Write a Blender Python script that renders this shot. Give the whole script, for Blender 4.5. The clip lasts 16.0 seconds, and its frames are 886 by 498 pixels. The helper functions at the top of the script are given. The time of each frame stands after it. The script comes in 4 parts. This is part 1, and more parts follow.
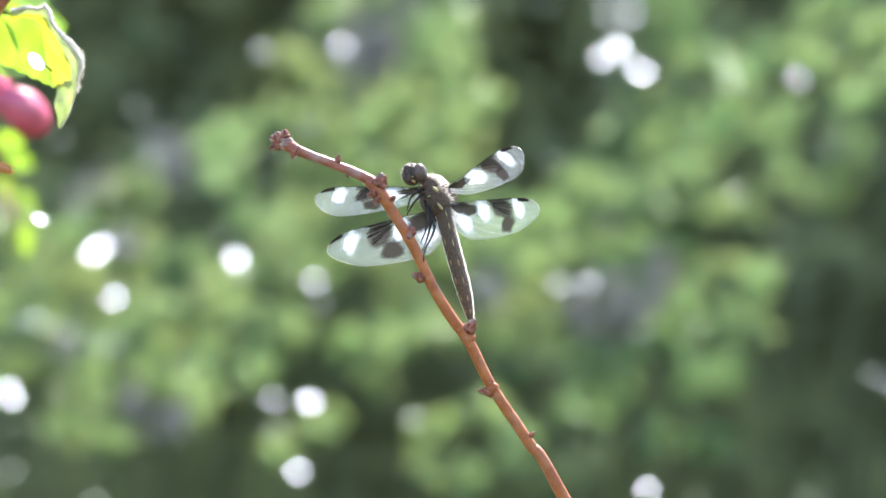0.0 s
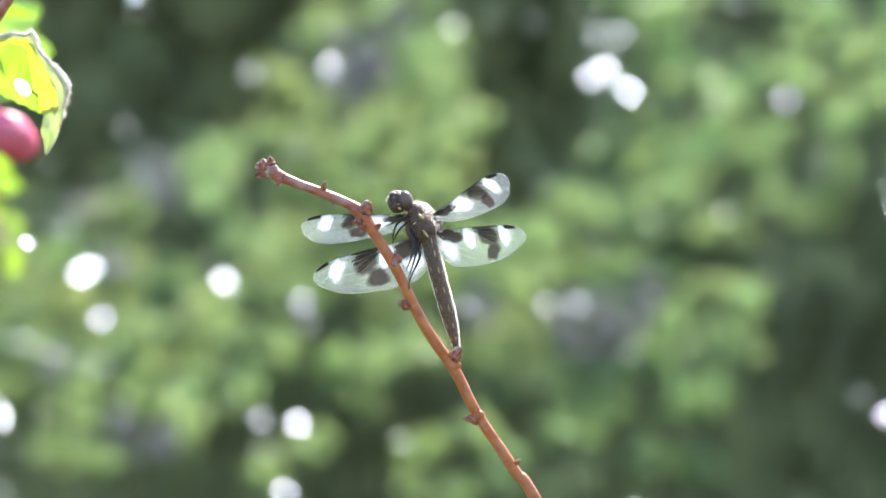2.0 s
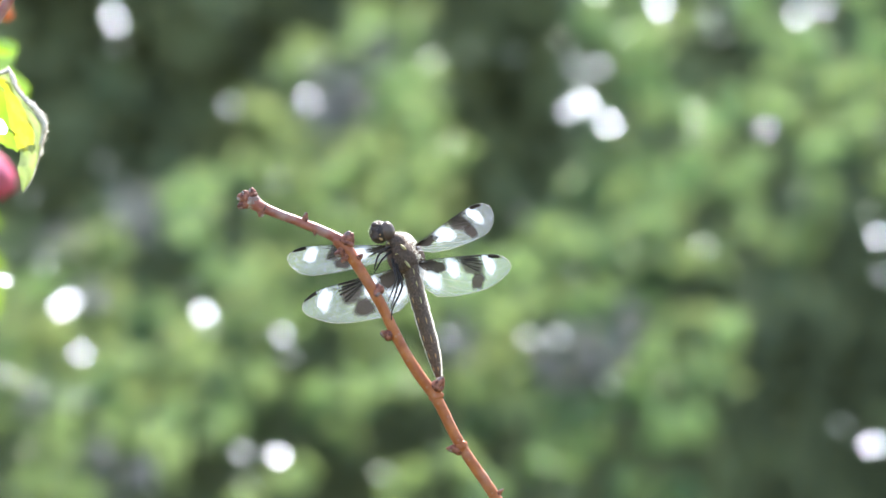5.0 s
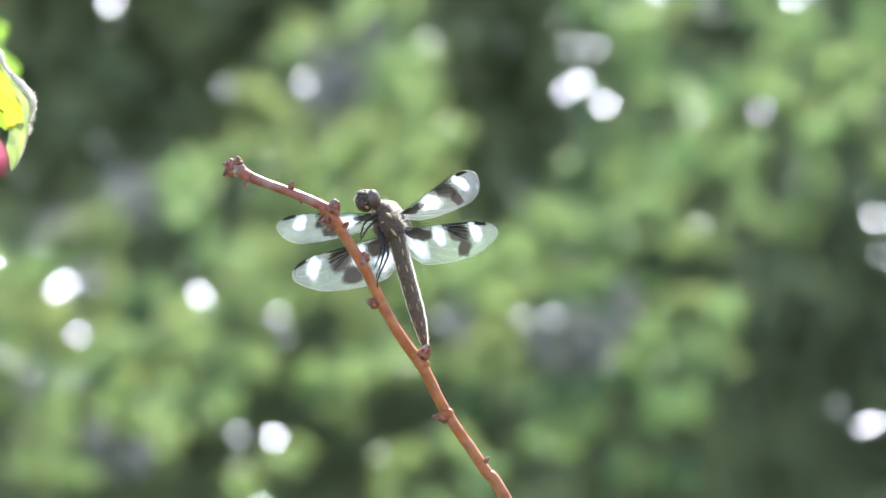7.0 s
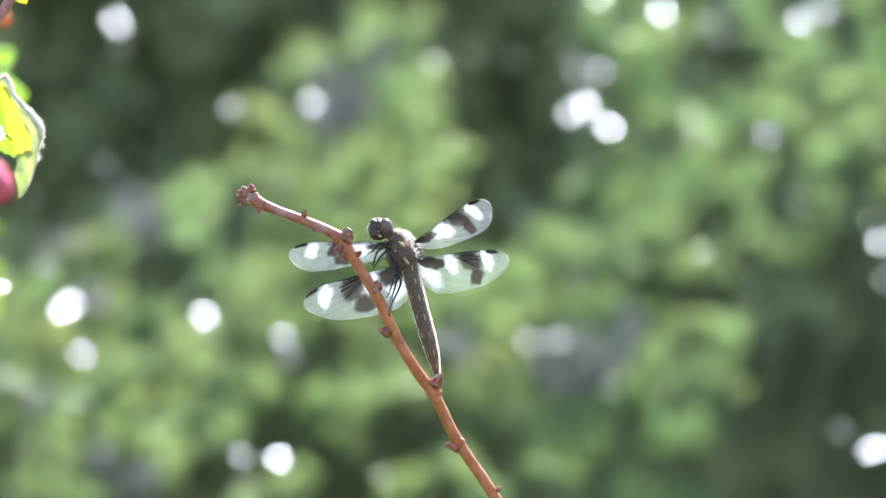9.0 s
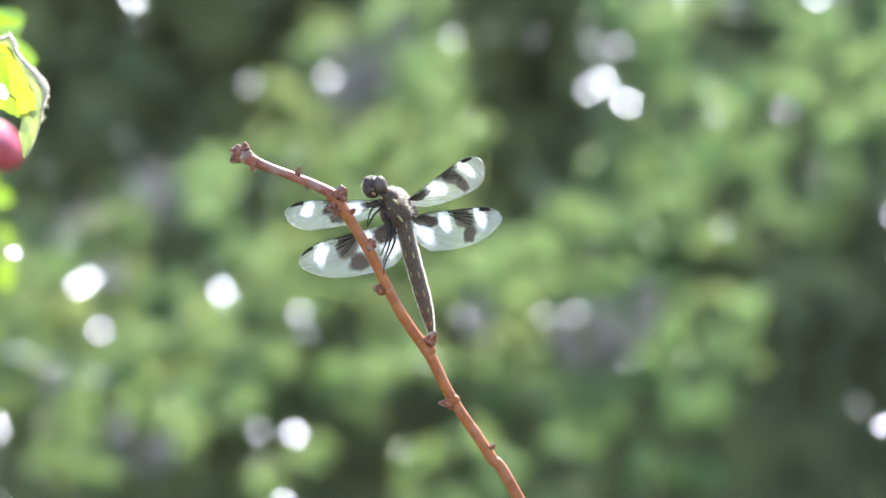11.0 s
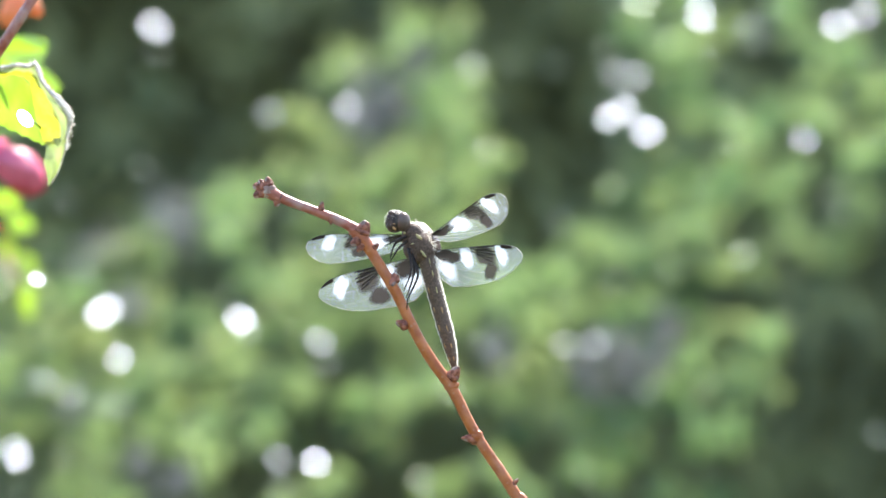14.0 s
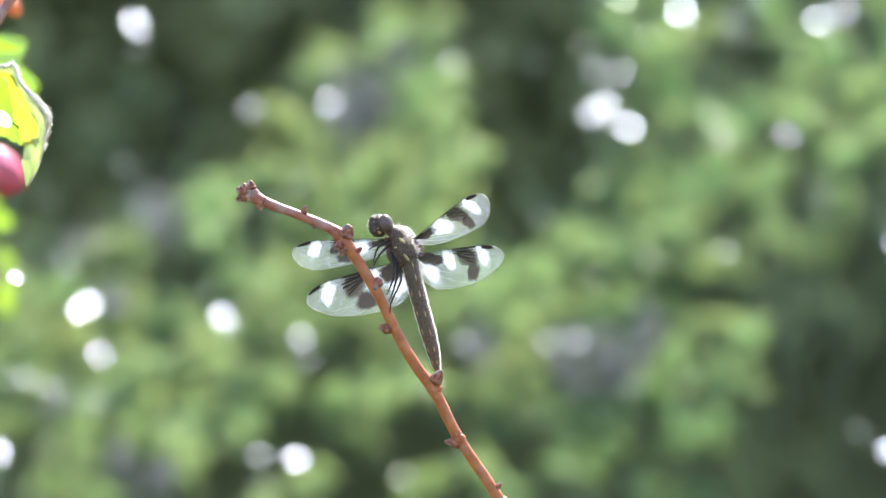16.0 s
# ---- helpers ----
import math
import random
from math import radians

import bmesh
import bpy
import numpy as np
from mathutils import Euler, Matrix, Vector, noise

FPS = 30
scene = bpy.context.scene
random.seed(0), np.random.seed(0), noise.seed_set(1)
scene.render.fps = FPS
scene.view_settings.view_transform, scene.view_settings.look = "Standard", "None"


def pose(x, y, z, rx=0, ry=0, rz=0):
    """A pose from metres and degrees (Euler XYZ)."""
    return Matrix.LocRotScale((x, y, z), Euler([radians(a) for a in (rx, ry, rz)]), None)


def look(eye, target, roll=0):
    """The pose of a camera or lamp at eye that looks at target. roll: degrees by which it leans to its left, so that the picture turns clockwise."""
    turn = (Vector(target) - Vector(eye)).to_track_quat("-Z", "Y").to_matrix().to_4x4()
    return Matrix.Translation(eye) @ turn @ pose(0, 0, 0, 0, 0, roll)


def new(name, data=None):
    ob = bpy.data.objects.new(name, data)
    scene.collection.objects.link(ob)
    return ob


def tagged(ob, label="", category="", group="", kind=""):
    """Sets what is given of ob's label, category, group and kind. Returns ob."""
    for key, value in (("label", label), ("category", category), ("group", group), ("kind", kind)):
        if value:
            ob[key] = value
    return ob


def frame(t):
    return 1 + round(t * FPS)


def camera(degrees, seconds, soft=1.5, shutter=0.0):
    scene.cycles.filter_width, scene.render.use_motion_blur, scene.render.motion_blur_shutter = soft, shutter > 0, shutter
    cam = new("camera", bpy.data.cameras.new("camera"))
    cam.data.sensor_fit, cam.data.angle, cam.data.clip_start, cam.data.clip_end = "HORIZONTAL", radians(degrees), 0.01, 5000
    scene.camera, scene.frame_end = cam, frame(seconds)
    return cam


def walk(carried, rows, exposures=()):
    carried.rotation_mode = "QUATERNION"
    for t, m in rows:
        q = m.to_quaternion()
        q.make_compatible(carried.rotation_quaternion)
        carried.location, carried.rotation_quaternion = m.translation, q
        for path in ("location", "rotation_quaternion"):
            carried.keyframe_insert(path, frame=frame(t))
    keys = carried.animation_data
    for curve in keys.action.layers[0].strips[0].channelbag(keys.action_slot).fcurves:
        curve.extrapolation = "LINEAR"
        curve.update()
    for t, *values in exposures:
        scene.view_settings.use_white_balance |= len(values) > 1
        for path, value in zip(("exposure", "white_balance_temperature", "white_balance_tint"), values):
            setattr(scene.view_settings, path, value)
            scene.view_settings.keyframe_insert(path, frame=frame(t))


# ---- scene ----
# ---- camera: hand-held, long lens, 1.87 m from a perch 1.25 m above the ground ----
EYE_H = 1.25
REACH = 1.87
LENS = 8.0
HALF = math.tan(radians(LENS / 2))

cam = camera(LENS, 16.0, soft=1.5, shutter=0.5)
cam.data.dof.use_dof = True
cam.data.dof.focus_distance = 1.872
cam.data.dof.aperture_fstop = 15.8

# seconds, sideways and upward drift in mm, tilt, turn and roll in degrees
SWAY = [
    (0, -4.53, 3.59, -0.3995, 0.2577, 0.280),
    (0.5, -3.57, 5.85, -0.3339, 0.2689, 0.151),
    (1, -3.32, 5.75, -0.3599, 0.2428, 0.033),
    (1.5, -3.04, 4.78, -0.3489, 0.2437, 0.066),
    (2, -3.28, 6.98, -0.2549, 0.1658, 0.259),
    (2.5, -4.31, 9.77, -0.1090, 0.1237, 0.303),
    (3, -6.35, 10.28, -0.0095, 0.1137, 0.341),
    (3.5, -4.19, 10.69, 0.0628, 0.1221, 0.371),
    (4, -4.50, 9.78, 0.1143, 0.0864, 0.256),
    (6.5, -1.33, 0.16, -0.0609, -0.0793, -0.107),
    (7, 0.52, -0.54, -0.0393, -0.0068, -0.082),
    (7.5, 0.00, 0.00, 0.0000, 0.0000, 0.000),
    (8, 1.08, -2.52, 0.1367, -0.0110, 0.171),
    (8.5, 0.54, 0.82, 0.2303, 0.0137, 0.208),
    (9, -3.20, 2.89, 0.1183, -0.0048, 0.255),
    (11.5, 9.80, -6.87, 0.0013, 0.3975, 0.120),
    (12, 9.93, -6.04, 0.1213, 0.4886, 0.109),
    (12.5, 7.30, -3.26, 0.1705, 0.4703, 0.005),
    (13, 5.33, -2.70, 0.1271, 0.4697, 0.218),
    (13.5, 8.29, -3.21, 0.1976, 0.4977, 0.217),
    (14, 6.59, -2.83, 0.2260, 0.4495, 0.165),
    (14.5, 3.67, -2.21, 0.2049, 0.3624, 0.385),
    (15, 3.92, -0.72, 0.1652, 0.2992, 0.319),
    (15.5, 6.78, 0.39, 0.1569, 0.2831, 0.137),
    (16, 5.85, 0.92, 0.1462, 0.2742, 0.182),
]
walk(cam, [(t, pose(x / 1000, -REACH, EYE_H + z / 1000, 90 + tilt, 0, turn) @ pose(0, 0, 0, 0, 0, roll))
           for t, x, z, tilt, turn, roll in SWAY])


def at(u, v, y=0.0):
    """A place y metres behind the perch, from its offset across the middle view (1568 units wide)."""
    k = (REACH + y) * HALF / 784
    return Vector(((u - 784) * k, y, EYE_H - (v - 441) * k))


# ---- light: high sun behind the perch, clear sky ----
SUN = Vector((0.26, 0.56, 0.78)).normalized()
world = bpy.data.worlds.new("sky")
scene.world = world
world.use_nodes = True
wn = world.node_tree
sky = wn.nodes.new("ShaderNodeTexSky")
sky.sky_type = "NISHITA"
sky.sun_disc = False
sky.sun_elevation = math.asin(SUN.z)
sky.sun_rotation = math.atan2(SUN.x, SUN.y)
wn.links.new(sky.outputs[0], wn.nodes["Background"].inputs[0])
wn.nodes["Background"].inputs[1].default_value = 0.15
sun = new("sun", bpy.data.lights.new("sun", "SUN"))
sun.data.energy, sun.data.angle, sun.data.color = 4.4, radians(0.53), (1.0, 0.96, 0.90)
sun.matrix_world = look(SUN * 20, (0, 0, 0))
scene.view_settings.exposure = 1.77


# ---- materials ----
def shader(name):
    m = bpy.data.materials.new(name)
    m.use_nodes = True
    n = m.node_tree
    n.nodes.clear()
    return m, n, n.nodes.new("ShaderNodeOutputMaterial")


def node(n, kind, **sets):
    x = n.nodes.new(kind)
    for k, v in sets.items():
        x.inputs[k.replace("_", " ")].default_value = v
    return x


def noise_mix(n, scale, a, b, lo=0.35, hi=0.65, detail=4, space="Object"):
    """Two colours mixed by noise."""
    tc = n.nodes.new("ShaderNodeTexCoord")
    t = node(n, "ShaderNodeTexNoise", Scale=scale, Detail=detail)
    n.links.new(tc.outputs[space], t.inputs["Vector"])
    r = n.nodes.new("ShaderNodeValToRGB")
    r.color_ramp.elements[0].position, r.color_ramp.elements[1].position = lo, hi
    r.color_ramp.elements[0].color, r.color_ramp.elements[1].color = (*a, 1), (*b, 1)
    n.links.new(t.outputs["Fac"], r.inputs[0])
    return r, t


def solid(name, a, b, scale, rough=0.6, bump=0.3, bump_scale=None, bump_dist=0.0002, spec=0.4, lo=0.35, hi=0.65, sheen=0.0):
    """An opaque surface with two tones and a fine relief."""
    m, n, out = shader(name)
    p = node(n, "ShaderNodeBsdfPrincipled", Roughness=rough)
    p.inputs["Specular IOR Level"].default_value = spec
    p.inputs["Sheen Weight"].default_value = sheen
    r, t = noise_mix(n, scale, a, b, lo, hi)
    n.links.new(r.outputs[0], p.inputs["Base Color"])
    bt = node(n, "ShaderNodeTexNoise", Scale=bump_scale or scale * 4, Detail=5)
    tc = n.nodes.new("ShaderNodeTexCoord")
    n.links.new(tc.outputs["Object"], bt.inputs["Vector"])
    b_ = node(n, "ShaderNodeBump", Strength=bump, Distance=bump_dist)
    n.links.new(bt.outputs["Fac"], b_.inputs["Height"])
    n.links.new(b_.outputs[0], p.inputs["Normal"])
    n.links.new(p.outputs[0], out.inputs[0])
    return m


def leafy(name, a, b, glow_a, glow_b, through_light=0.5, rough=0.45, gloss=0.08, scale=40, island=True, tint=(0.95, 0.96, 0.9), drift=0.0, relief=0.4):
    """A thin leaf that lets light through; drift varies the hue from shoot to shoot."""
    m, n, out = shader(name)
    r, t = noise_mix(n, scale, a, b)
    r2, t2 = noise_mix(n, scale * 0.7, glow_a, glow_b)
    src, src2 = r.outputs[0], r2.outputs[0]
    if island:
        g = n.nodes.new("ShaderNodeNewGeometry")
        tc = n.nodes.new("ShaderNodeTexCoord")
        age = node(n, "ShaderNodeTexNoise", Scale=11, Detail=2)
        n.links.new(tc.outputs["Object"], age.inputs["Vector"])
        shoot_tone = node(n, "ShaderNodeTexNoise", Scale=26, Detail=1)
        n.links.new(tc.outputs["Object"], shoot_tone.inputs["Vector"])
        hue = node(n, "ShaderNodeMapRange", From_Min=0.36, From_Max=0.64, To_Min=0.5 - 0.8 * drift, To_Max=0.5 + 1.0 * drift)
        n.links.new(age.outputs["Fac"], hue.inputs["Value"])
        for which in (0, 1):
            h = node(n, "ShaderNodeHueSaturation")
            n.links.new(hue.outputs[0], h.inputs["Hue"])
            mr = node(n, "ShaderNodeMapRange", To_Min=0.45, To_Max=1.5)
            n.links.new(g.outputs["Random Per Island"], mr.inputs["Value"])
            young = node(n, "ShaderNodeMapRange", From_Min=0.34, From_Max=0.66, To_Min=1 - 8 * drift, To_Max=1 + 10 * drift)
            n.links.new(shoot_tone.outputs["Fac"], young.inputs["Value"])
            both = n.nodes.new("ShaderNodeMath")
            both.operation = "MULTIPLY"
            n.links.new(mr.outputs[0], both.inputs[0])
            n.links.new(young.outputs[0], both.inputs[1])
            n.links.new(both.outputs[0], h.inputs["Value"])
            n.links.new((src, src2)[which], h.inputs["Color"])
            if which:
                src2 = h.outputs[0]
            else:
                src = h.outputs[0]
    d = n.nodes.new("ShaderNodeBsdfDiffuse")
    tr = n.nodes.new("ShaderNodeBsdfTranslucent")
    gl = node(n, "ShaderNodeBsdfGlossy", Roughness=rough)
    gl.inputs["Color"].default_value = (*tint, 1)
    n.links.new(src, d.inputs["Color"])
    n.links.new(src2, tr.inputs["Color"])
    m1, m2 = node(n, "ShaderNodeMixShader", Fac=through_light), node(n, "ShaderNodeMixShader", Fac=gloss)
    n.links.new(d.outputs[0], m1.inputs[1])
    n.links.new(tr.outputs[0], m1.inputs[2])
    n.links.new(m1.outputs[0], m2.inputs[1])
    n.links.new(gl.outputs[0], m2.inputs[2])
    b_ = node(n, "ShaderNodeBump", Strength=relief, Distance=0.0004)
    n.links.new(t.outputs["Fac"], b_.inputs["Height"])
    for x in (d, gl) if relief else ():
        n.links.new(b_.outputs[0], x.inputs["Normal"])
    n.links.new(m2.outputs[0], out.inputs[0])
    return m


def membrane():
    """Clear wing skin with a fine net of cells."""
    m, n, out = shader("wing_membrane")
    tc = n.nodes.new("ShaderNodeTexCoord")
    vo = node(n, "ShaderNodeTexVoronoi", Scale=1150)
    vo.feature = "DISTANCE_TO_EDGE"
    n.links.new(tc.outputs["Object"], vo.inputs["Vector"])
    edge = node(n, "ShaderNodeMapRange", From_Min=0.01, From_Max=0.07, To_Min=0.38, To_Max=0.10)
    n.links.new(vo.outputs["Distance"], edge.inputs["Value"])
    clear = n.nodes.new("ShaderNodeBsdfTransparent")
    clear.inputs[0].default_value = (0.95, 0.96, 0.97, 1)
    d = n.nodes.new("ShaderNodeBsdfDiffuse")
    d.inputs[0].default_value = (0.64, 0.70, 0.83, 1)
    tr = n.nodes.new("ShaderNodeBsdfTranslucent")
    tr.inputs[0].default_value = (0.64, 0.70, 0.83, 1)
    half = node(n, "ShaderNodeMixShader", Fac=0.5)
    n.links.new(d.outputs[0], half.inputs[1])
    n.links.new(tr.outputs[0], half.inputs[2])
    mx = n.nodes.new("ShaderNodeMixShader")
    n.links.new(edge.outputs[0], mx.inputs[0])
    n.links.new(clear.outputs[0], mx.inputs[1])
    n.links.new(half.outputs[0], mx.inputs[2])
    gl = node(n, "ShaderNodeBsdfGlossy", Roughness=0.28)
    b_ = node(n, "ShaderNodeBump", Strength=0.3, Distance=0.0001)
    n.links.new(vo.outputs["Distance"], b_.inputs["Height"])
    n.links.new(b_.outputs[0], gl.inputs["Normal"])
    mx2 = node(n, "ShaderNodeMixShader", Fac=0.09)
    n.links.new(mx.outputs[0], mx2.inputs[1])
    n.links.new(gl.outputs[0], mx2.inputs[2])
    n.links.new(mx2.outputs[0], out.inputs[0])
    return m


def patchy(name, colour, clear_part, through_light):
    """A tinted or powdered wing patch that thins out towards its edge."""
    m, n, out = shader(name)
    cover = n.nodes.new("ShaderNodeAttribute")
    cover.attribute_name = "cover"
    thin = n.nodes.new("ShaderNodeMath")
    thin.operation = "MULTIPLY"
    thin.inputs[1].default_value = 1 - clear_part
    n.links.new(cover.outputs["Fac"], thin.inputs[0])
    r, t = noise_mix(n, 900, tuple(c * 0.9 for c in colour), colour)
    d, tr = n.nodes.new("ShaderNodeBsdfDiffuse"), n.nodes.new("ShaderNodeBsdfTranslucent")
    clear = n.nodes.new("ShaderNodeBsdfTransparent")
    for x in (d, tr):
        n.links.new(r.outputs[0], x.inputs[0])
    m1, m2 = node(n, "ShaderNodeMixShader", Fac=through_light), n.nodes.new("ShaderNodeMixShader")
    n.links.new(thin.outputs[0], m2.inputs[0])
    n.links.new(d.outputs[0], m1.inputs[1])
    n.links.new(tr.outputs[0], m1.inputs[2])
    n.links.new(clear.outputs[0], m2.inputs[1])
    n.links.new(m1.outputs[0], m2.inputs[2])
    n.links.new(m2.outputs[0], out.inputs[0])
    return m


def bark():
    """Red-brown bark, greyer and pinker on the young end, with pale film and fine cracks."""
    m, n, out = shader("red_bark")
    p = node(n, "ShaderNodeBsdfPrincipled", Roughness=0.4)
    p.inputs["Specular IOR Level"].default_value = 0.4
    p.inputs["Sheen Weight"].default_value = 0.12
    p.inputs["Sheen Roughness"].default_value = 0.25
    old, _ = noise_mix(n, 260, (0.35, 0.090, 0.023), (0.53, 0.168, 0.050), 0.3, 0.7)
    young, _ = noise_mix(n, 320, (0.26, 0.062, 0.040), (0.44, 0.150, 0.108), 0.3, 0.7)
    tc = n.nodes.new("ShaderNodeTexCoord")
    xyz = n.nodes.new("ShaderNodeSeparateXYZ")
    n.links.new(tc.outputs["Object"], xyz.inputs[0])
    up = node(n, "ShaderNodeMapRange", From_Min=EYE_H + 0.004, From_Max=EYE_H + 0.011, To_Min=0.0, To_Max=1.0)
    n.links.new(xyz.outputs["Z"], up.inputs["Value"])
    mix = n.nodes.new("ShaderNodeMixRGB")
    n.links.new(up.outputs[0], mix.inputs[0])
    n.links.new(old.outputs[0], mix.inputs[1])
    n.links.new(young.outputs[0], mix.inputs[2])
    film = node(n, "ShaderNodeTexNoise", Scale=150, Detail=6)
    n.links.new(tc.outputs["Object"], film.inputs["Vector"])
    fr = node(n, "ShaderNodeMapRange", From_Min=0.46, From_Max=0.64, To_Min=0.0)
    n.links.new(film.outputs["Fac"], fr.inputs["Value"])
    thick = node(n, "ShaderNodeMapRange", To_Min=0.14, To_Max=0.5)  # the young end is the paler
    n.links.new(up.outputs[0], thick.inputs["Value"])
    n.links.new(thick.outputs[0], fr.inputs["To Max"])
    mix2 = n.nodes.new("ShaderNodeMixRGB")
    mix2.inputs[2].default_value = (0.50, 0.37, 0.34, 1)
    n.links.new(fr.outputs[0], mix2.inputs[0])
    n.links.new(mix.outputs[0], mix2.inputs[1])
    dots = node(n, "ShaderNodeTexVoronoi", Scale=420)
    n.links.new(tc.outputs["Object"], dots.inputs["Vector"])
    dr = node(n, "ShaderNodeMapRange", From_Min=0.10, From_Max=0.22, To_Min=0.34, To_Max=0.0)
    n.links.new(dots.outputs["Distance"], dr.inputs["Value"])
    mix3 = n.nodes.new("ShaderNodeMixRGB")
    mix3.inputs[2].default_value = (0.46, 0.27, 0.19, 1)
    n.links.new(dr.outputs[0], mix3.inputs[0])
    n.links.new(mix2.outputs[0], mix3.inputs[1])
    n.links.new(mix3.outputs[0], p.inputs["Base Color"])
    bt = node(n, "ShaderNodeTexNoise", Scale=480, Detail=7)
    n.links.new(tc.outputs["Object"], bt.inputs["Vector"])
    b_ = node(n, "ShaderNodeBump", Strength=0.8, Distance=0.0006)
    n.links.new(bt.outputs["Fac"], b_.inputs["Height"])
    n.links.new(b_.outputs[0], p.inputs["Normal"])
    n.links.new(p.outputs[0], out.inputs[0])
    return m


BARK = bark()
GREY_BARK = solid("grey_bark", (0.14, 0.085, 0.07), (0.36, 0.25, 0.21), 500, 0.6, 0.6, 1200, 0.0003)
PALE_BARK = solid("pale_bark", (0.26, 0.13, 0.10), (0.52, 0.40, 0.35), 380, 0.55, 0.6, 1200, 0.0003)
BUD = solid("bud_scale", (0.12, 0.030, 0.018), (0.42, 0.15, 0.09), 700, 0.45, 0.6, 1500, 0.0002)
BROWN_BARK = solid("brown_bark", (0.05, 0.05, 0.03), (0.10, 0.095, 0.06), 60, 0.8, 0.6, 200, 0.002)
GREEN_STEM = solid("green_stem", (0.07, 0.085, 0.04), (0.12, 0.135, 0.065), 60, 0.7, 0.4, 200, 0.001)
CHITIN = solid("brown_chitin", (0.072, 0.048, 0.036), (0.155, 0.102, 0.076), 1700, 0.62, 0.9, 1500, 0.0003, 0.22)
ABDOMEN = solid("dark_abdomen", (0.070, 0.046, 0.033), (0.170, 0.110, 0.077), 2300, 0.5, 0.9, 1500, 0.0003, 0.28)
EYE = solid("eye_brown", (0.085, 0.055, 0.042), (0.15, 0.102, 0.08), 300, 0.32, 0.3, 9000, 0.00003, 0.35)
FACE = solid("face_brown", (0.025, 0.017, 0.012), (0.085, 0.058, 0.042), 700, 0.5, 0.8, 1800, 0.0002, 0.35)
YELLOW = solid("yellow_spot", (0.36, 0.29, 0.12), (0.52, 0.44, 0.21), 900, 0.5, 0.2, 3000, 0.00005)
AMBER = solid("amber_spot", (0.36, 0.20, 0.08), (0.50, 0.31, 0.13), 900, 0.5, 0.2, 3000, 0.00005)
LEG = solid("black_leg", (0.018, 0.013, 0.011), (0.05, 0.036, 0.029), 900, 0.6, 0.3, 3000, 0.00005, 0.2)
# whitish, for the bright edge that the sun gives the back
RIM_PALE = leafy("sunlit_rim_pale", (0.62, 0.58, 0.52), (0.78, 0.75, 0.70), (0.80, 0.76, 0.70), (0.92, 0.90, 0.86), 0.55, 0.6, 0.04, 800, False)
FUZZ = leafy("pale_hair", (0.62, 0.56, 0.47), (0.8, 0.75, 0.66), (0.85, 0.80, 0.70), (0.95, 0.92, 0.85), 0.6, 0.5, 0.08, 900, False)
VEIN = solid("dark_vein", (0.03, 0.025, 0.02), (0.10, 0.08, 0.06), 900, 0.4, 0.0)
PALE_VEIN = solid("pale_vein", (0.45, 0.42, 0.36), (0.62, 0.58, 0.50), 900, 0.4, 0.0)
SKIN = membrane()
DARK = patchy("dark_wing_patch", (0.055, 0.043, 0.037), 0.07, 0.35)
SMOKE = patchy("smoky_wing_patch", (0.062, 0.048, 0.043), 0.10, 0.35)
HAZE = patchy("brown_wing_haze", (0.070, 0.055, 0.048), 0.15, 0.35)
WHITE = patchy("white_wing_patch", (0.80, 0.86, 0.95), 0.05, 0.55)
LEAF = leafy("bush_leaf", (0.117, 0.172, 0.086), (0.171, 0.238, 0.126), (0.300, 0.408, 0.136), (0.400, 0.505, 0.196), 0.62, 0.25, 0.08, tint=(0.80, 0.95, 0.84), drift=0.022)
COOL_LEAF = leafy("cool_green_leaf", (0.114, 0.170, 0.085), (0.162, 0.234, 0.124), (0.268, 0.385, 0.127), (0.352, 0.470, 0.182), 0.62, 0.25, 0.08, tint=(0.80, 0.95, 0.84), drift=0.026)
# darker copy of the bush leaf: shade between clumps put into its colour
DARKENED_LEAF = leafy("darkened_leaf", (0.062, 0.087, 0.051), (0.088, 0.117, 0.070), (0.100, 0.145, 0.063), (0.138, 0.186, 0.092), 0.45, 0.3, 0.055, tint=(0.80, 0.95, 0.84), drift=0.02)
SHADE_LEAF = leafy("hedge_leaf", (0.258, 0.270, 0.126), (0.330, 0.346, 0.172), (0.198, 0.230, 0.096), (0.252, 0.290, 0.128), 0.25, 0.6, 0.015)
WAX_LEAF = leafy("waxy_leaf", (0.10, 0.16, 0.08), (0.14, 0.22, 0.10), (0.2, 0.34, 0.1), (0.28, 0.42, 0.14), 0.4, 0.22, 0.075, island=False, tint=(0.80, 0.86, 1.0), relief=0.0)
LILAC = leafy("lilac_floret", (0.115, 0.11, 0.12), (0.19, 0.18, 0.19), (0.12, 0.115, 0.12), (0.19, 0.185, 0.19), 0.3, 0.5, 0.08)
BRIGHT_LEAF = leafy("young_leaf", (0.11, 0.22, 0.03), (0.18, 0.32, 0.06), (0.27, 0.48, 0.02), (0.40, 0.60, 0.06), 0.6, 0.35, 0.10, 60, False)
FADED_LEAF = leafy("faded_leaf", (0.22, 0.24, 0.16), (0.34, 0.35, 0.25), (0.26, 0.34, 0.10), (0.38, 0.45, 0.17), 0.5, 0.5, 0.05, 260, False)
PALE_LEAF = leafy("pale_leaf", (0.20, 0.24, 0.12), (0.32, 0.35, 0.22), (0.26, 0.36, 0.08), (0.38, 0.46, 0.15), 0.5, 0.5, 0.05, 260, False)
LIME_LEAF = leafy("lime_leaf", (0.10, 0.18, 0.03), (0.15, 0.25, 0.05), (0.26, 0.42, 0.02), (0.38, 0.55, 0.05), 0.6, 0.4, 0.06, 60, False)
